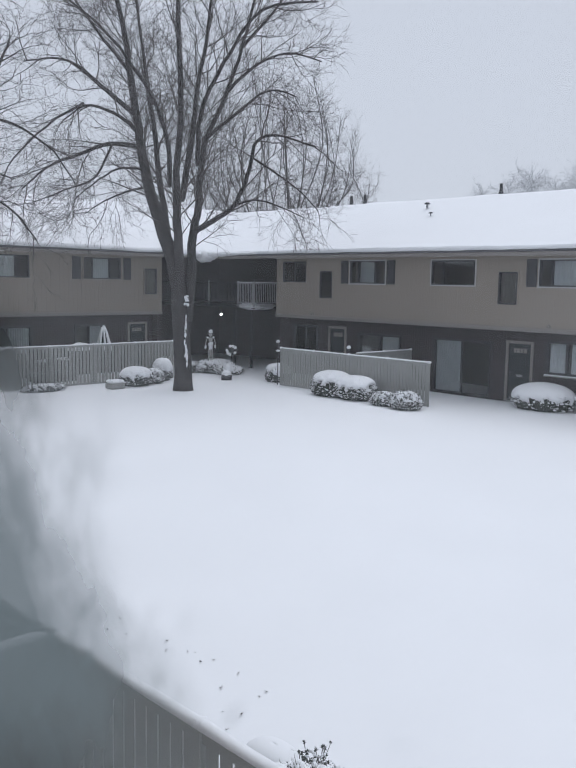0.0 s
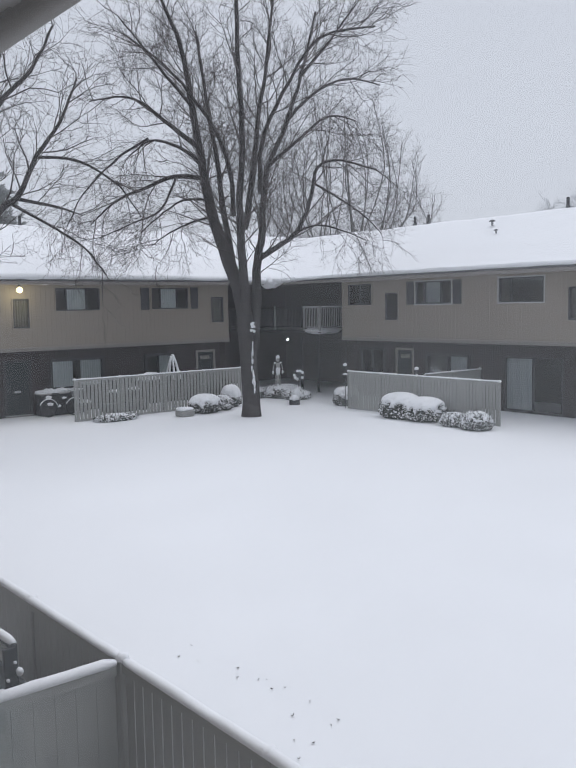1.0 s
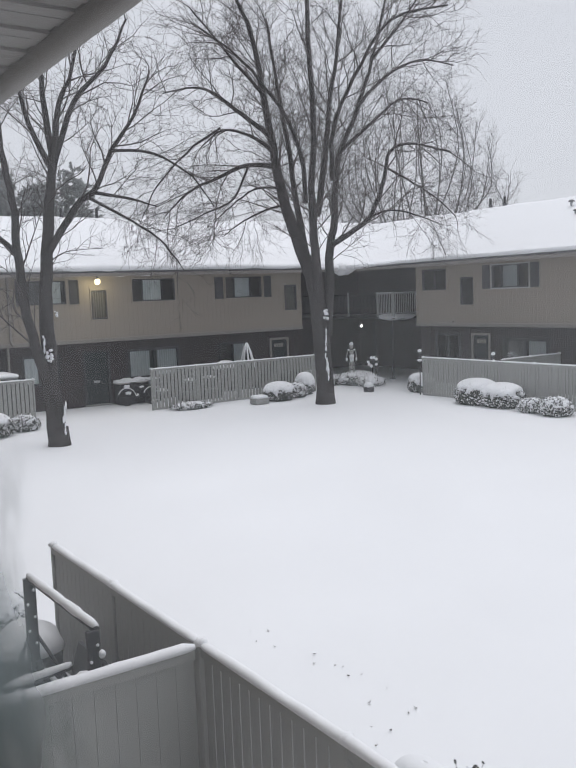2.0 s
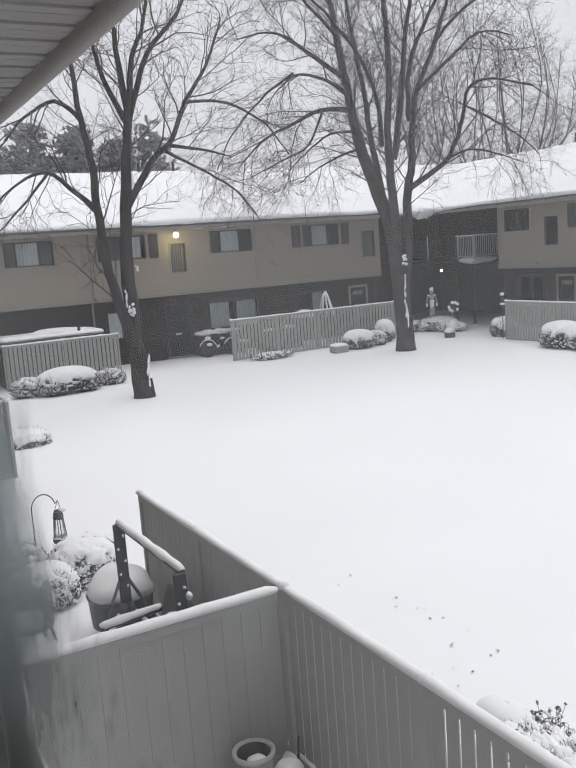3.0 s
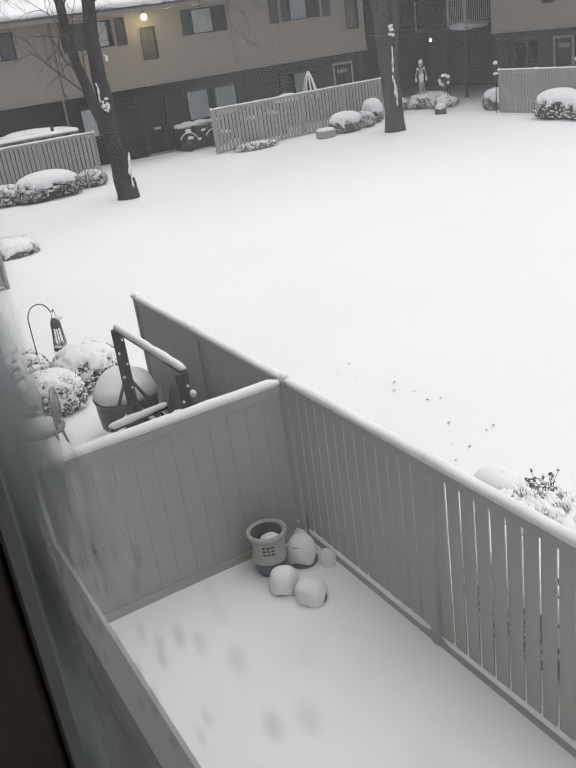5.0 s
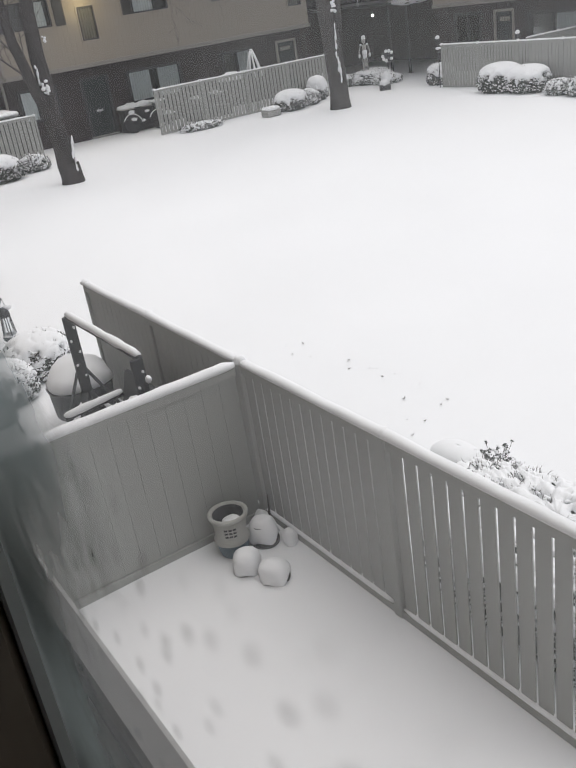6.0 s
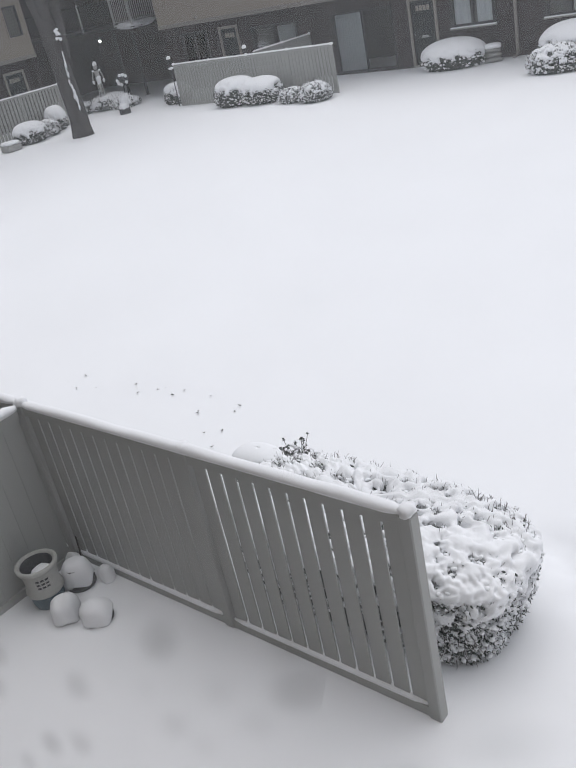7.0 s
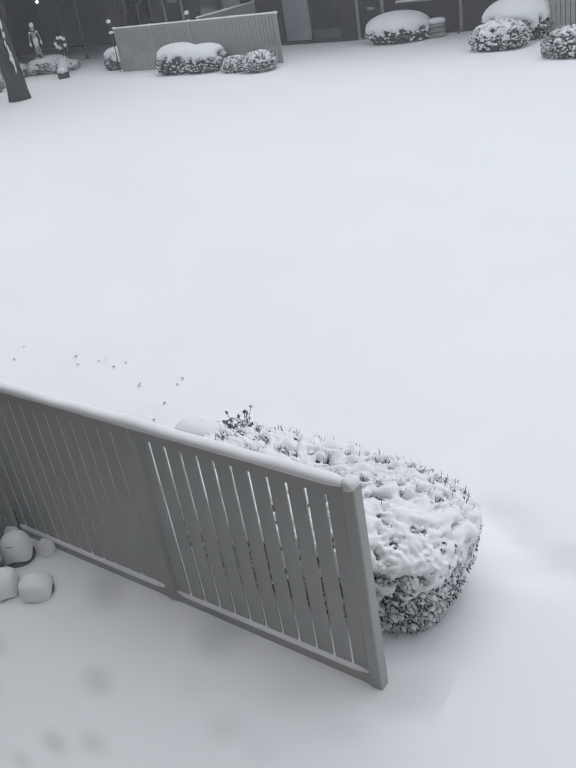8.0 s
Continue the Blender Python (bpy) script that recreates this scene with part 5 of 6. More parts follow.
def fallen_pot(at, turn, size, label, lean=20):
    """Clay pot standing on its mouth, leaning, under a thick pillow of snow that leaves its lower edge bare."""
    ob = thing("flower_pot", at, label, "flower pot", "overturned flower pots")
    ob.matrix_basis = pose(*at, lean, 0, turn)
    w, d, h = size
    bm = bmesh.new()
    lathe(bm, [(0.5, -0.06), (0.5, 0.05), (0.46, 0.05), (0.36, 0.8), (0.001, 0.8)], 24)
    for v in bm.verts:
        v.co = (v.co.x * w, v.co.y * d, v.co.z * h)
    part("pot_body", bm, POT, ob, smooth=False)
    bm = bmesh.new()
    rows, n = [], 36
    off = Vector(at) * 3
    for j in range(17):
        t = j / 16
        z = 0.17 + 0.83 * math.sin(t * math.pi / 2) ** 0.9
        rad = (1 - 0.3 * t) * max(0.02, math.cos(t * math.pi / 2)) ** 0.5
        ring = []
        for i in range(n):
            a = i / n * math.tau
            c, s_ = math.cos(a), math.sin(a)
            k = (abs(c) ** 2.7 + abs(s_) ** 2.7) ** (-1 / 2.7)
            q = Vector((c * k * rad * w * 0.53, s_ * k * rad * d * 0.53, z * h))
            # the lower edge sags at the corners and arches between them
            q.z += (0.22 * h * (1.0 - abs(c * s_) * 2.4) + 0.05 * h * noise.noise(q * 14 + off)) * (1 - t) ** 3
            ring.append(bm.verts.new(q + q.normalized() * 0.026 * noise.noise(q * 7 + off)))
        rows.append(ring)
    for lo, hi in zip(rows, rows[1:]):
        for i in range(n):
            bm.faces.new((lo[i], lo[(i + 1) % n], hi[(i + 1) % n], hi[i]))
    bm.faces.new(rows[-1])
    bm.faces.new(rows[0][::-1])
    part("snow_coat", bm, CAP, ob, smooth=True)


fallen_pot((-5.1, 2.42, 0.02), 55, (0.23, 0.23, 0.21), "clay pot upside down under a pillow of snow", 24)
fallen_pot((-4.84, 2.52, 0.02), 28, (0.25, 0.22, 0.17), "clay pot upside down under a pillow of snow", 28)
fallen_pot((-5.3, 2.72, 0.03), 40, (0.25, 0.24, 0.24), "larger clay pot heaped with snow in the corner", 8)
ob = thing("snow_mound", (-5.12, 2.86, 0), "small drift of snow against the fence rail", "snow")
bm = bmesh.new()
lump(bm, (0, 0, 0.06), (0.07, 0.06, 0.1), 3, 0.08, 1.5)
lump(bm, (-0.38, -0.03, 0.06), (0.1, 0.06, 0.12), 3, 0.08, 1.5)
part("heap", bm, CAP, ob, smooth=True)
ob = thing("garden_stake", (-5.45, 2.86, 0), "thin stick leaning in the fence corner", "stick")
bm = bmesh.new()
tube(bm, [(0, 0, 0), (0.02, 0.01, 0.18), (0.0, 0.03, 0.32)], [0.012, 0.01, 0.006], 6)
part("shaft", bm, TWIG, ob)
# ---- neighbouring patio: swing frame, round table, chair, lantern ----
swing = thing("garden_swing", (-7.0, 2.3, 0), "dark metal garden swing frame with snow on every bar", "garden swing")


def bar(name, a, b, r, parent, mat=STEEL, snow=0.0):
    bm = bmesh.new()
    tube(bm, [a, Vector(a).lerp(Vector(b), 0.5), b], r, 8)
    p = part(name, bm, mat, parent, smooth=True)
    if snow:
        bm, n, a, b = bmesh.new(), 16, Vector(a), Vector(b)
        lift = [Vector((0, 0, r * 0.6 + snow * 0.3 * (1 + 0.5 * noise.noise(a.lerp(b, i / n) * 9)))) for i in range(n + 1)]
        tube(bm, [a.lerp(b, i / n) + lift[i] for i in range(n + 1)], [(r + 0.004) * (1.1 + 0.35 * noise.noise(a.lerp(b, i / n) * 7)) * (0.6 if i in (0, n) else 1) for i in range(n + 1)], 8)
        part("bar_snow", bm, CAP, parent, smooth=True)
    return p


bar("top_bar", (-0.85, 0.0, 1.6), (0.78, 0.03, 1.6), 0.03, swing, snow=0.035)
for x in (-0.85, 0.78):
    part("upright", boxes(((x - 0.02, -0.055, 0.72), (x + 0.02, 0.055, 1.6)), bevel=0.006), STEEL, swing, "wide flat upright board")
    for e in (-1, 1):
        bar("leg", (x, 0.03 * e, 1.05), (x + 0.1 * (1 if x < 0 else -1), 0.56 * e, 0.0), 0.017, swing)
        bm = bmesh.new()
        tube(bm, [(x, 0.03 * e, 0.78), (x, 0.07 * e, 0.62), (x, 0.2 * e, 0.42), (x, 0.42 * e, 0.3)], [0.04, 0.035, 0.03, 0.028], 8)
        part("curved_brace", bm, STEEL, swing, smooth=True)
        bm = bmesh.new()
        tube(bm, [(x, 0.08 * e, 0.68), (x, 0.21 * e, 0.47), (x, 0.42 * e, 0.35)], [0.018, 0.04, 0.035], 8)
        part("brace_snow", bm, CAP, swing, smooth=True)
    bar("cross_bar", (x, -0.3, 0.5), (x, 0.3, 0.5), 0.02, swing)
    bm = bmesh.new()
    for k in range(5):
        lump(bm, (x + 0.02, 0.03 * (-1) ** k, 1.48 - 0.13 * k), (0.012, 0.014, 0.018), 1, 0.3)
    part("caught_snow", bm, CAP, swing, smooth=True)
bm = bmesh.new()
lump(bm, (0.8, 0.06, 1.4), (0.03, 0.03, 0.035), 2, 0.2)
part("knob_snow", bm, CAP, swing, smooth=True)
bar("arm_rest", (-0.62, -0.35, 0.68), (-0.62, 0.28, 0.72), 0.03, swing, snow=0.04)
bar("arm_rest", (0.56, -0.35, 0.68), (0.56, 0.28, 0.72), 0.03, swing, snow=0.04)
part("seat", boxes(((-0.62, -0.32, 0.42), (0.56, 0.2, 0.47)), bevel=0.01), STEEL, swing)
bm = bmesh.new()
lump(bm, (-0.03, -0.06, 0.5), (0.62, 0.3, 0.12), 3, 0.1, flat=-0.03)
part("seat_snow", bm, CAP, swing, smooth=True)
bm = bmesh.new()
back = [bm.verts.new(c) for c in ((-0.62, 0.22, 0.47), (0.56, 0.22, 0.47), (0.56, 0.36, 0.95), (-0.62, 0.36, 0.95), (-0.62, 0.26, 0.46), (0.56, 0.26, 0.46), (0.56, 0.4, 0.95), (-0.62, 0.4, 0.95))]
for q in ((0, 1, 2, 3), (4, 7, 6, 5), (0, 4, 5, 1), (1, 5, 6, 2), (2, 6, 7, 3), (3, 7, 4, 0)):
    bm.faces.new([back[k] for k in q])
part("backrest", bm, STEEL, swing)
bm = bmesh.new()
lump(bm, (0.3, 0.15, 0.82), (0.3, 0.2, 0.22), 3, 0.1)
lump(bm, (0.15, 0.2, 0.6), (0.36, 0.24, 0.3), 3, 0.1)
part("cushion_snow", bm, CAP, swing, smooth=True)
table = thing("round_table", (-8.75, 2.5, 0), "dark round table under a dome of snow", "table")
bm = bmesh.new()
lathe(bm, [(0.34, 0.2), (0.36, 0.5), (0.38, 0.54), (0.001, 0.54)], 24)
part("tabletop", bm, STEEL, table, smooth=False)
bm = bmesh.new()
lathe(bm, [(0.3, 0.0), (0.1, 0.06), (0.08, 0.3)], 16)
part("pedestal", bm, STEEL, table)
bm = bmesh.new()
lump(bm, (0, 0, 0.54), (0.37, 0.37, 0.3), 3, 0.08, 1.6, flat=0.0)
part("snow_dome", bm, CAP, table, smooth=True)
chair = thing("patio_chair", (-8.75, 1.5, 0), "metal patio chair with a round openwork back, snowy", "chair", turn=-20)
bm = bmesh.new()
ring = [(0.24 * math.cos(t), 0.2, 0.62 + 0.26 * math.sin(t)) for t in np.linspace(-0.5, math.pi + 0.5, 16)]
tube(bm, ring, 0.02, 6)
part("back_frame", bm, ZINC, chair, smooth=True)
for k in range(5):
    t = radians(30 + 30 * k)
    bar("back_spoke", (0.0, 0.2, 0.46), (0.23 * math.cos(t), 0.2, 0.62 + 0.25 * math.sin(t)), 0.012, chair, ZINC)
bm = bmesh.new()
lathe(bm, [(0.25, 0.42), (0.26, 0.45), (0.001, 0.46)], 18)
part("seat", bm, ZINC, chair)
for x, y in ((-0.2, -0.18), (0.2, -0.18), (-0.2, 0.2), (0.2, 0.2)):
    bar("leg", (x * 0.8, y * 0.8, 0.43), (x * 1.15, y * 1.15, 0), 0.016, chair, ZINC)
bm = bmesh.new()
lump(bm, (0, -0.02, 0.45), (0.24, 0.23, 0.1), 3, 0.1, flat=0.0)
part("seat_snow", bm, CAP, chair, smooth=True)
ob = thing("snow_mound", (-8.0, 1.45, 0), "smooth heap of snow over a low patio seat", "snow")
bm = bmesh.new()
lump(bm, (0, 0, 0.1), (0.5, 0.4, 0.42), 3, 0.12, flat=-0.2)
part("heap", bm, CAP, ob, smooth=True)

hook = thing("shepherd_hook", (-11.2, 2.1, 0), "thin dark shepherd hook standing in the snow", "garden hook")
bm = bmesh.new()
pts = [(0, 0, 0), (0, 0, 0.95)] + [(0, 0.16 - 0.16 * math.cos(t), 0.95 + 0.2 * math.sin(t)) for t in np.linspace(0.2, math.pi * 0.93, 9)] + [(0, 0.36, 1.03)]
tube(bm, pts, 0.009, 6)
part("rod", bm, STEEL, hook, smooth=True)
lantern = thing("hanging_lantern", (-11.2, 2.44, 0.45), "glass candle lantern hanging from a hook", "lantern")
bm = bmesh.new()
lathe(bm, [(0.1, 0.0), (0.105, 0.03), (0.09, 0.06), (0.075, 0.06)], 14)
part("base", bm, STEEL, lantern)
bm = bmesh.new()
lathe(bm, [(0.085, 0.06), (0.06, 0.32)], 14)
part("glass_body", bm, GLASS, lantern, "clear tapered glass")
bm = bmesh.new()
lathe(bm, [(0.062, 0.32), (0.075, 0.34), (0.06, 0.42), (0.03, 0.45), (0.001, 0.46)], 14)
part("cap", bm, STEEL, lantern)
for k in range(4):
    t = k * math.pi / 2
    bar("rib", (0.09 * math.cos(t), 0.09 * math.sin(t), 0.05), (0.063 * math.cos(t), 0.063 * math.sin(t), 0.33), 0.006, lantern)
for s in (-1, 1):
    bar("wire", (0, 0.05 * s, 0.42), (0, 0.015, 0.58), 0.004, lantern)
bm = bmesh.new()
lump(bm, (0.0, 0.06, 0.44), (0.05, 0.06, 0.04), 2, 0.2)
lump(bm, (0.0, 0.0, 0.06), (0.1, 0.1, 0.025), 2, 0.2)
part("snow", bm, CAP, lantern, smooth=True)

# ---- fallen leaves and bird marks on the snow ----
for i, (x, y) in enumerate(((-8.73, 5.24), (-8.61, 5.43), (-8.43, 5.14), (-8.17, 5.24), (-7.7, 5.48), (-7.49, 5.32), (-7.29, 5.47), (-7.22, 5.53), (-6.99, 5.43), (-6.93, 5.56), (-6.5, 5.55), (-6.36, 5.2), (-5.99, 5.49), (-5.96, 5.37), (-5.98, 4.91), (-5.82, 5.01), (-5.69, 4.72), (-24.25, 7.9))):
    ob = thing("fallen_leaf", (x, y, snow_height(x, y) + 0.012), "small curled dry leaf lying on the snow", "leaf", "fallen leaves", turn=i * 67)
    bm = bmesh.new()
    s = (0.016 + 0.012 * (i * 5 % 7) / 6) if i < 17 else 0.12
    a = [bm.verts.new(c) for c in ((-s, 0, 0.3 * s), (0, s * 0.5, 0), (s, 0.1 * s, 0.5 * s), (0.1 * s, -s * 0.5, 0.1 * s))]
    b = [bm.verts.new((0.2 * s, 0.9 * s, 0.6 * s)), bm.verts.new((-0.4 * s, 0.8 * s, 0.7 * s))]
    bm.faces.new((a[0], a[1], a[3]))
    bm.faces.new((a[1], a[2], a[3]))
    bm.faces.new((a[1], b[0], b[1]))
    part("blade", bm, TWIG, ob)

# ---- before the west wing: bicycle, umbrella, covered tub, furniture ----
bike = thing("bicycle", (-31.6, 14.1, 0), "parked bicycle powdered with snow by the wall", "bicycle", turn=80)


def bike_wheel(x):
    bm = bmesh.new()
    tube(bm, [(x + 0.33 * math.cos(t), 0, 0.34 + 0.33 * math.sin(t)) for t in np.linspace(0, math.tau, 25)], 0.03, 6, cap=False)
    w = part("wheel", bm, STEEL, bike, smooth=True)
    for k in range(8):
        t = k * math.pi / 4
        bar("spoke", (x, 0, 0.34), (x + 0.32 * math.cos(t), 0, 0.34 + 0.32 * math.sin(t)), 0.004, w, ZINC)
    bm = bmesh.new()
    tube(bm, [(x + 0.35 * math.cos(t), 0, 0.35 + 0.35 * math.sin(t)) for t in np.linspace(0.3, 2.8, 14)], 0.024, 6)
    part("tyre_snow", bm, CAP, w, smooth=True)


bike_wheel(-0.52)
bike_wheel(0.52)
bm = bmesh.new()
for x, y, z, k in ((-0.45, 0, 0.5, 0.12), (0.1, 0, 0.72, 0.09), (0.5, 0, 1.02, 0.15), (-0.1, 0.05, 0.4, 0.1), (-0.5, 0.02, 0.78, 0.12)):
    lump(bm, (x, y, z), (k, k * 0.7, k * 0.6), 2, 0.3)
part("caught_snow", bm, CAP, bike, smooth=True)
for a, b in (((-0.52, 0, 0.34), (-0.1, 0, 0.3)), ((-0.1, 0, 0.3), (-0.22, 0, 0.85)), ((-0.1, 0, 0.3), (0.36, 0, 0.75)), ((-0.2, 0, 0.75), (0.36, 0, 0.78)), ((0.52, 0, 0.34), (0.36, 0, 0.95)), ((-0.52, 0, 0.34), (-0.2, 0, 0.75))):
    bar("frame_tube", a, b, 0.018, bike)
bar("handlebar", (0.33, -0.28, 1.0), (0.33, 0.28, 1.0), 0.014, bike, snow=0.025)
bm = bmesh.new()
lump(bm, (-0.24, 0, 0.9), (0.14, 0.08, 0.05), 2, 0.1)
part("saddle", bm, DOOR, bike)
bm = bmesh.new()
lump(bm, (-0.24, 0, 0.96), (0.14, 0.09, 0.05), 2, 0.1)
part("saddle_snow", bm, CAP, bike)
bm = bmesh.new()
box(bm, (0.42, -0.15, 0.78), (0.68, 0.15, 0.98), 0.02)
part("basket", bm, ZINC, bike)

bench = thing("storage_bench", (-32.25, 14.1, 0), "grey storage bench with snow on its lid", "bench")
part("chest", boxes(((-0.3, -0.7, 0), (0.3, 0.7, 0.85)), bevel=0.02), SHUTTER, bench)
part("lid", boxes(((-0.33, -0.73, 0.85), (0.33, 0.73, 0.9)), bevel=0.01), PALE, bench, "pale lid")
bm = bmesh.new()
for k in range(5):
    lump(bm, (0, -0.55 + k * 0.28, 0.92), (0.32, 0.24, 0.1 + 0.05 * (k % 2)), 3, 0.2, 2.6, flat=-0.02)
part("lid_snow", bm, CAP, bench, smooth=True)
umb = thing("folded_umbrella", (-30.4, 18.55, 0), "folded patio umbrella with snow in its folds", "umbrella")
bar("pole", (0, 0, 0), (0, 0, 2.25), 0.025, umb)
bm = bmesh.new()
prof, rings = [(0.3, 1.25), (0.27, 1.45), (0.16, 1.85), (0.05, 2.18)], []
for r, z in prof:
    rings.append([bm.verts.new((r * (1.0 if k % 2 else 0.55) * math.cos(k * math.tau / 16), r * (1.0 if k % 2 else 0.55) * math.sin(k * math.tau / 16), z)) for k in range(16)])
for p, q in zip(rings, rings[1:]):
    for k in range(16):
        bm.faces.new((p[k], p[(k + 1) % 16], q[(k + 1) % 16], q[k]))
bm.faces.new(rings[-1])
part("folded_cloth", bm, DOOR, umb)
bm = bmesh.new()
for k in range(1, 16, 2):
    t = k * math.tau / 16
    tube(bm, [(r * math.cos(t + 0.1 * math.sin(5 * z)), r * math.sin(t), z) for r, z in ((0.31, 1.22), (0.29, 1.42), (0.22, 1.68), (0.14, 1.95), (0.05, 2.2))], [0.02, 0.05, 0.04, 0.035, 0.03], 6)
lump(bm, (0, 0, 2.22), (0.07, 0.07, 0.06), 2, 0.1)
part("fold_snow", bm, CAP, umb, smooth=True)

tub2 = thing("covered_tub", (-31.0, 6.8, 0), "dark covered garden tub with thick snow on its lid", "hot tub")
part("side_panel", boxes(((-0.8, -1.6, 0), (0.8, 1.9, 1.45)), bevel=0.04), SHUTTER, tub2)
part("lid", boxes(((-0.9, -1.7, 1.5), (0.9, 2.1, 1.6)), bevel=0.03), DOOR, tub2, "dark overhanging lid")
bm = bmesh.new()
box(bm, (-0.88, -1.68, 1.6), (0.88, 2.08, 1.76), 0.06)
lump(bm, (0.0, 0.6, 1.7), (0.7, 1.2, 0.2), 3, 0.15)
part("lid_snow", bm, CAP, tub2, smooth=True)
part("vent_knob", boxes(((0.5, 1.2, 1.76), (0.6, 1.3, 1.98)), bevel=0.01), FRAME, tub2)


def garden_chair(at, turn, label="dark garden chair with snow on seat and back"):
    ob = thing("garden_chair", at, label, "chair", "garden chairs", turn=turn)
    part("seat", boxes(((-0.26, -0.26, 0.42), (0.26, 0.26, 0.46)), bevel=0.008), STEEL, ob)
    for x in (-0.23, 0.23):
        for y in (-0.23, 0.23):
            part("leg", boxes(((x - 0.018, y - 0.018, 0), (x + 0.018, y + 0.018, 0.42 if y < 0 else 0.95))), STEEL, ob)
        part("armrest", boxes(((x - 0.025, -0.24, 0.64), (x + 0.025, 0.22, 0.67))), STEEL, ob)
    for z in (0.6, 0.75, 0.9):
        part("back_slat", boxes(((-0.22, 0.215, z), (0.22, 0.245, z + 0.08))), STEEL, ob)
    bm = bmesh.new()
    lump(bm, (0, 0, 0.46), (0.25, 0.24, 0.12), 3, 0.12, flat=0.0)
    part("seat_snow", bm, CAP, ob, smooth=True)
    bm = bmesh.new()
    lump(bm, (0, 0.23, 0.99), (0.24, 0.05, 0.05), 2, 0.15)
    part("back_snow", bm, CAP, ob, smooth=True)


garden_chair((-31.6, 15.1, 0), 120)
garden_chair((-31.2, 16.2, 0.35), 60)
garden_chair((-31.2, 17.1, 0.4), 100)
for p in ((-31.2, 16.2, 0), (-31.2, 17.1, 0)):
    ob = thing("low_platform", p, "low wooden platform under a garden chair", "platform")
    part("deck", boxes(((-0.4, -0.4, 0), (0.4, 0.4, 0.35 if p[1] < 17 else 0.4)), bevel=0.02), SHUTTER, ob)
ob = thing("patio_table", (-31.0, 17.75, 0), "low patio table under a rounded heap of snow", "table")
part("tabletop", boxes(((-0.45, -0.55, 1.2), (0.45, 0.55, 1.25)), bevel=0.01), STEEL, ob)
for x in (-0.38, 0.38):
    for y in (-0.48, 0.48):
        part("leg", boxes(((x - 0.02, y - 0.02, 0), (x + 0.02, y + 0.02, 1.2))), STEEL, ob)
bm = bmesh.new()
lump(bm, (0, 0, 1.25), (0.46, 0.56, 0.3), 3, 0.12, flat=0.0)
part("table_snow", bm, CAP, ob, smooth=True)
ob = thing("stone_block", (-27.8, 17.45, 0), "square garden stone capped with snow", "stone")
part("block", boxes(((-0.25, -0.3, 0), (0.25, 0.3, 0.22)), bevel=0.03), CONCRETE, ob)
part("cap_snow", boxes(((-0.24, -0.29, 0.22), (0.24, 0.29, 0.34)), bevel=0.05), CAP, ob)

# ---- before the passage: ornaments ----
ob = thing("planter_box", (-27.75, 22.95, 0), "wooden planter box filled with snow", "planter", turn=-40)
part("box", boxes(((-0.5, -0.22, 0), (0.5, -0.18, 0.22)), ((-0.5, 0.18, 0), (0.5, 0.22, 0.22)), ((-0.5, -0.18, 0), (-0.46, 0.18, 0.22)), ((0.46, -0.18, 0), (0.5, 0.18, 0.22))), SHUTTER, ob)
bm = bmesh.new()
lump(bm, (-0.1, 0, 0.2), (0.46, 0.2, 0.12), 3, 0.12, flat=-0.1)
lump(bm, (0.3, 0, 0.25), (0.22, 0.2, 0.16), 3, 0.12)
part("snow_fill", bm, CAP, ob, smooth=True)
ob = thing("garden_ornament", (-28.0, 23.35, 0), "flower-shaped wheel ornament on a stake, snowy", "ornament")
bar("stake", (0, 0, 0), (0.0, 0.06, 1.0), 0.018, ob)
for k in range(10):
    t = k * math.tau / 10
    bm = bmesh.new()
    lump(bm, (0.2 * math.cos(t) * 0.65, 0.06 + 0.2 * math.cos(t) * 0.75, 1.2 + 0.19 * math.sin(t)), (0.065, 0.07, 0.075), 1, 0.2)
    part("petal", bm, CAP if k % 4 else STEEL, ob)
bm = bmesh.new()
lump(bm, (0, 0.06, 1.2), (0.12, 0.13, 0.12), 2, 0.15)
part("hub", bm, STEEL, ob)
bm = bmesh.new()
lump(bm, (0.05, 0.05, 0.62), (0.06, 0.06, 0.09), 2, 0.2)
lump(bm, (0.03, -0.1, 0.4), (0.16, 0.16, 0.25), 2, 0.2)
part("stake_snow", bm, CAP, ob, smooth=True)
bm = bmesh.new()
tube(bm, [(0, 0, 0), (0, 0, 0.5), (0, 0, 0.85)], [0.05, 0.06, 0.1], 8)
for s in (-1, 1):
    tube(bm, [(0, 0, 0.86), (0.08 * s, 0.13 * s, 0.84), (0.1 * s, 0.2 * s, 0.62), (0.1 * s, 0.2 * s, 0.35)], 0.022, 6)
    tube(bm, [(0, 0, 0.45), (0.04 * s, 0.09 * s, 0.3), (0.04 * s, 0.09 * s, -0.3)], 0.024, 6)
lump(bm, (0, 0, 1.02), (0.08, 0.09, 0.12), 2, 0.05)
fig = part("garden_figure", bm, PALE, smooth=True)
fig.matrix_basis = pose(-30.0, 23.85, 0.75)
tagged(fig, "thin pale garden figure standing in the planting", "statue")
ob = thing("figure_snow", (-30.0, 23.85, 0.75), "snow caught on the garden figure", "snow")
bm = bmesh.new()
lump(bm, (0, 0, 1.14), (0.09, 0.1, 0.1), 2, 0.15)
for s in (-1, 1):
    lump(bm, (0.07 * s, 0.12 * s, 0.88), (0.05, 0.06, 0.035), 1, 0.2)
    lump(bm, (0.1 * s, 0.2 * s, 0.45), (0.05, 0.05, 0.1), 1, 0.2)
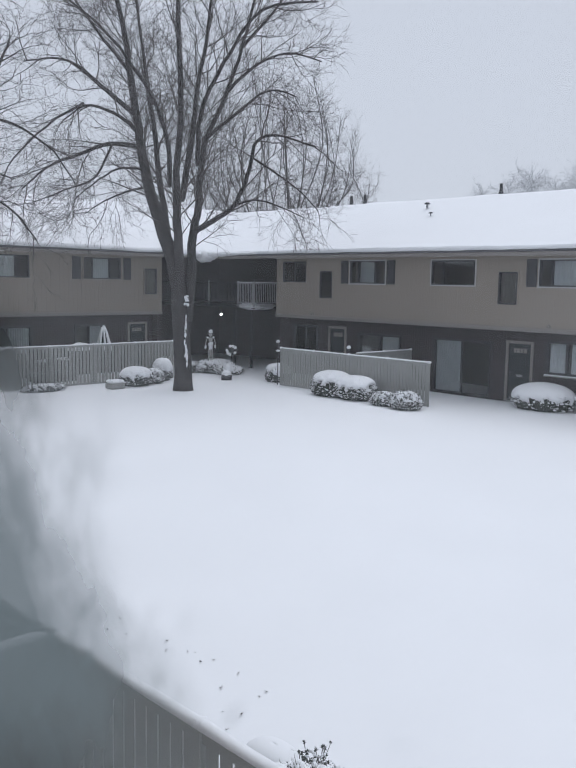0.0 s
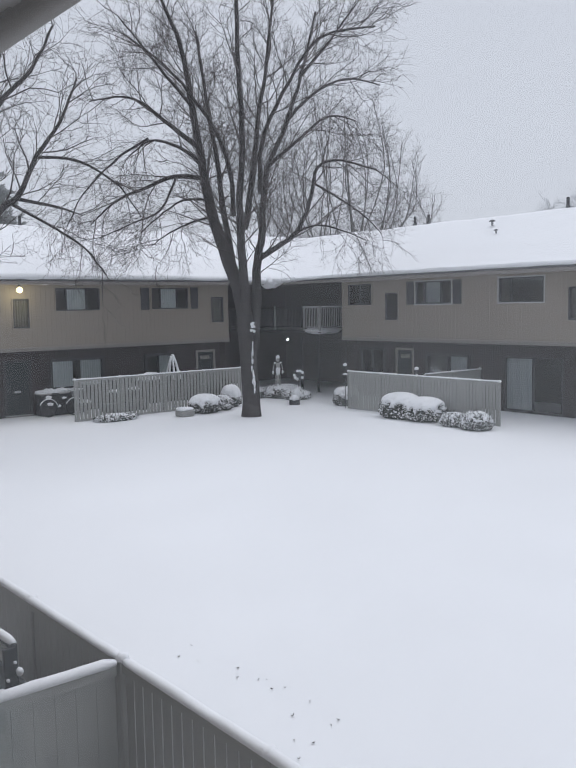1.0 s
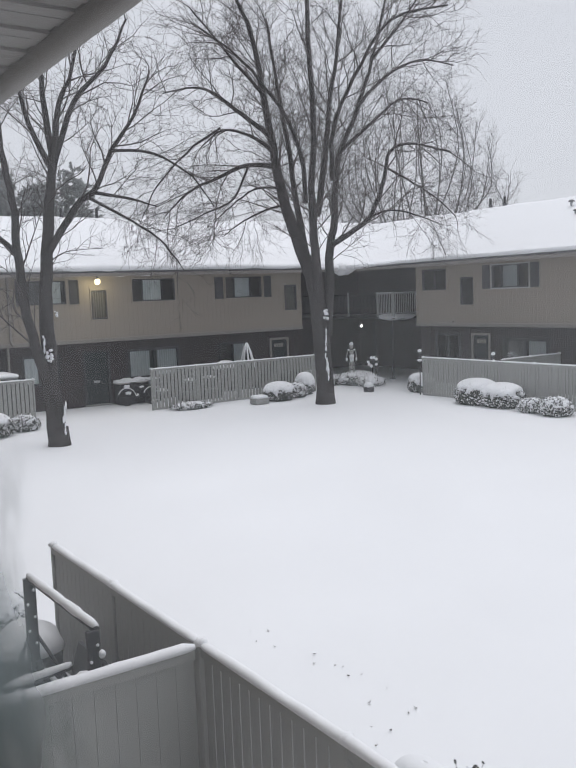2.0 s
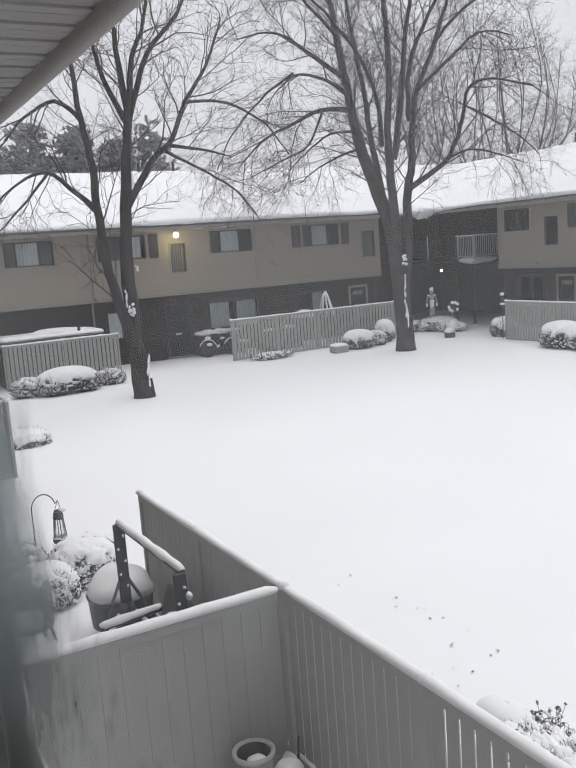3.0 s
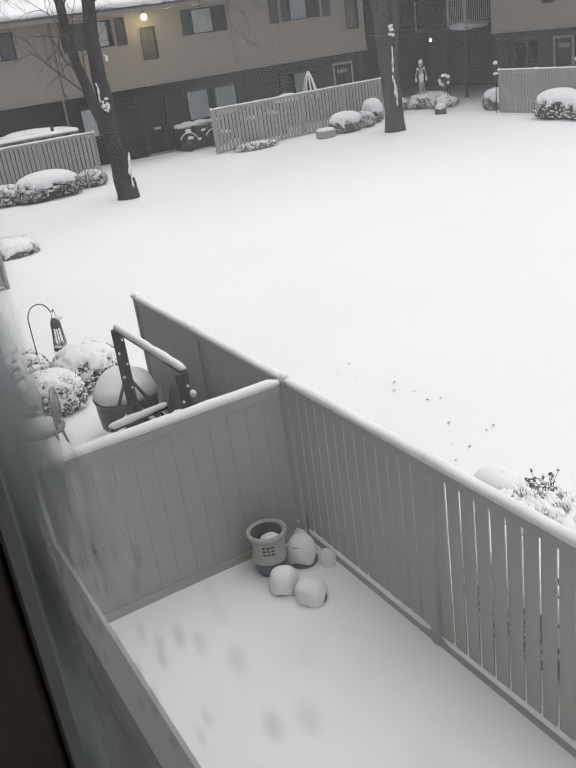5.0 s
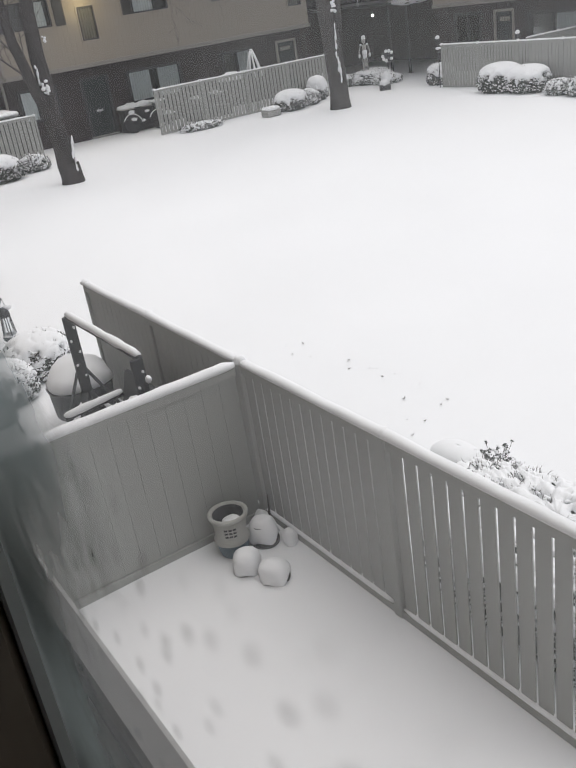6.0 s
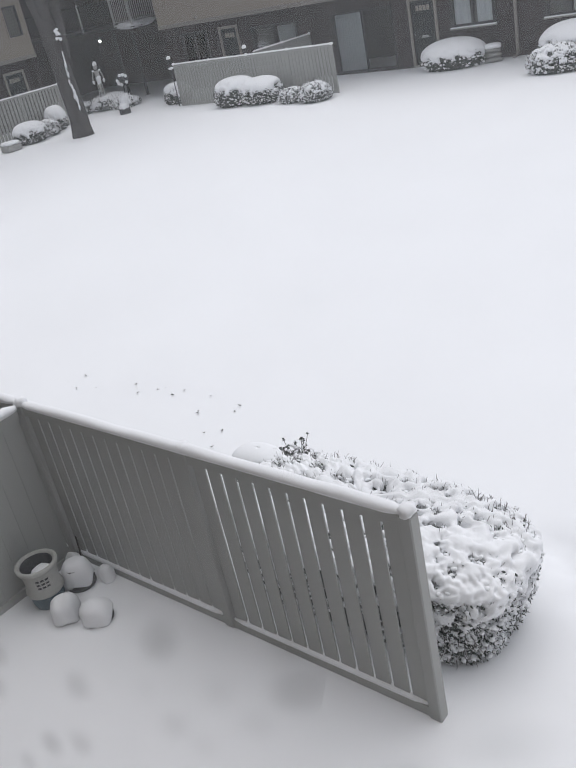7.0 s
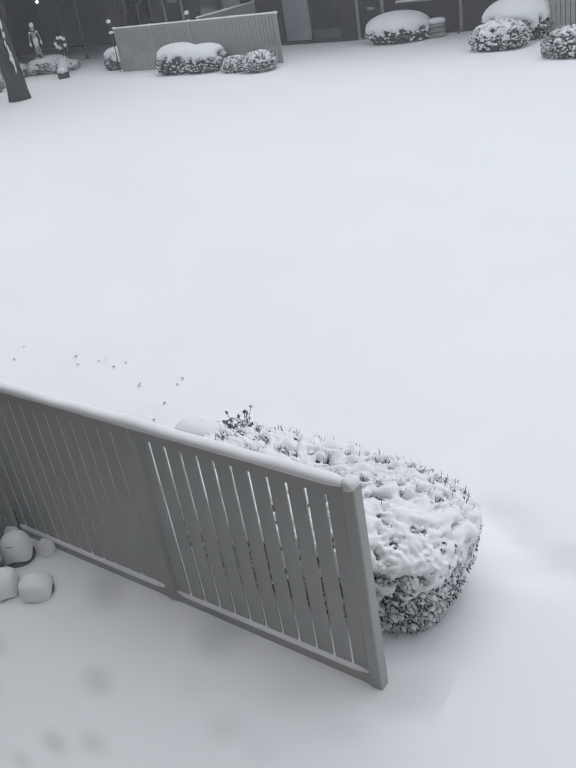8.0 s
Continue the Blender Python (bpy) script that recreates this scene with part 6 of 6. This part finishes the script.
lump(bm, (0.03, 0, 0.5), (0.1, 0.1, 0.2), 2, 0.3)
part("snow_patch", bm, CAP, ob, smooth=True)
for x, y in ((-24.95, 23.32), (-21.25, 23.5)):
    ob = thing("bird_house", (x, y, 0), "small bird feeder on a pole capped with snow", "bird feeder", "bird feeders")
    bar("pole", (0, 0, 0), (0, 0, 1.6), 0.018, ob)
    part("house", boxes(((-0.06, -0.06, 1.58), (0.06, 0.06, 1.74)), bevel=0.008), SHUTTER, ob)
    bm = bmesh.new()
    lump(bm, (0, 0, 1.77), (0.08, 0.08, 0.085), 2, 0.15)
    if x < -24:
        lump(bm, (0, 0, 1.4), (0.1, 0.1, 0.05), 2, 0.15)
    part("snow_cap", bm, CAP, ob, smooth=True)
ob = thing("stacked_bags", (-13.3, 26.25, 0), "stack of grey sacks with snow on top", "sacks")
for i in range(3):
    bm = bmesh.new()
    lump(bm, (0, 0, 0.09 + i * 0.15), (0.34 - 0.02 * i, 0.25, 0.1), 2, 0.1)
    part("sack", bm, CONCRETE, ob, smooth=True)
bm = bmesh.new()
lump(bm, (0, 0, 0.5), (0.32, 0.25, 0.1), 2, 0.1)
part("snow_cap", bm, CAP, ob, smooth=True)
for y, z in ((NORTH_Y - 0.03, 2.83),):
    for x in (-25.9, -14.6):
        ob = thing("wall_vent", (x, y, z), "small round vent hood on the trim band", "vent", "wall vents")
        bm = bmesh.new()
        lump(bm, (0, 0, 0), (0.07, 0.07, 0.06), 2, 0.05)
        part("hood", bm, TRIM, ob)

# ---- far trees beyond the roofs ----


def far_wood(name, spots, label, mat, seed, needle):
    rng = random.Random(seed)
    w = Wood()
    for x, y, h in spots:
        base = Vector((x, y, 0))
        w.tube([base, base + Vector((0, 0, h * 0.5)), base + Vector((0, 0, h))], 0.25, 0.04, 5)
        for k in range(150):
            t = rng.uniform(0.3, 1.0)
            p = base + Vector((0, 0, h * t))
            a = rng.uniform(0, math.tau)
            up = rng.uniform(-0.25, 0.15) if needle else rng.uniform(0.5, 1.2)
            d = Vector((math.cos(a), math.sin(a), up)).normalized()
            ln = (h * 0.24 * (1.12 - t) + 0.5) if needle else h * 0.17 * rng.uniform(0.4, 1)
            br = wander(rng, p, d, ln, 3, 0.15, 0.0)
            w.tube(br, 0.09 if needle else 0.03, 0.03 if needle else 0.015, 3)
            for q in br[1:]:
                for j in range(5 if needle else 3):
                    d2 = off_axis(rng, d, radians(rng.uniform(20, 70)))
                    w.tube([q, q + d2 * ln * rng.uniform(0.2, 0.45)], 0.1 if needle else 0.022, 0.03 if needle else 0.012, 3)
    ob = w.made(name, mat, None)
    return tagged(ob, label, "trees", kind="stuff")


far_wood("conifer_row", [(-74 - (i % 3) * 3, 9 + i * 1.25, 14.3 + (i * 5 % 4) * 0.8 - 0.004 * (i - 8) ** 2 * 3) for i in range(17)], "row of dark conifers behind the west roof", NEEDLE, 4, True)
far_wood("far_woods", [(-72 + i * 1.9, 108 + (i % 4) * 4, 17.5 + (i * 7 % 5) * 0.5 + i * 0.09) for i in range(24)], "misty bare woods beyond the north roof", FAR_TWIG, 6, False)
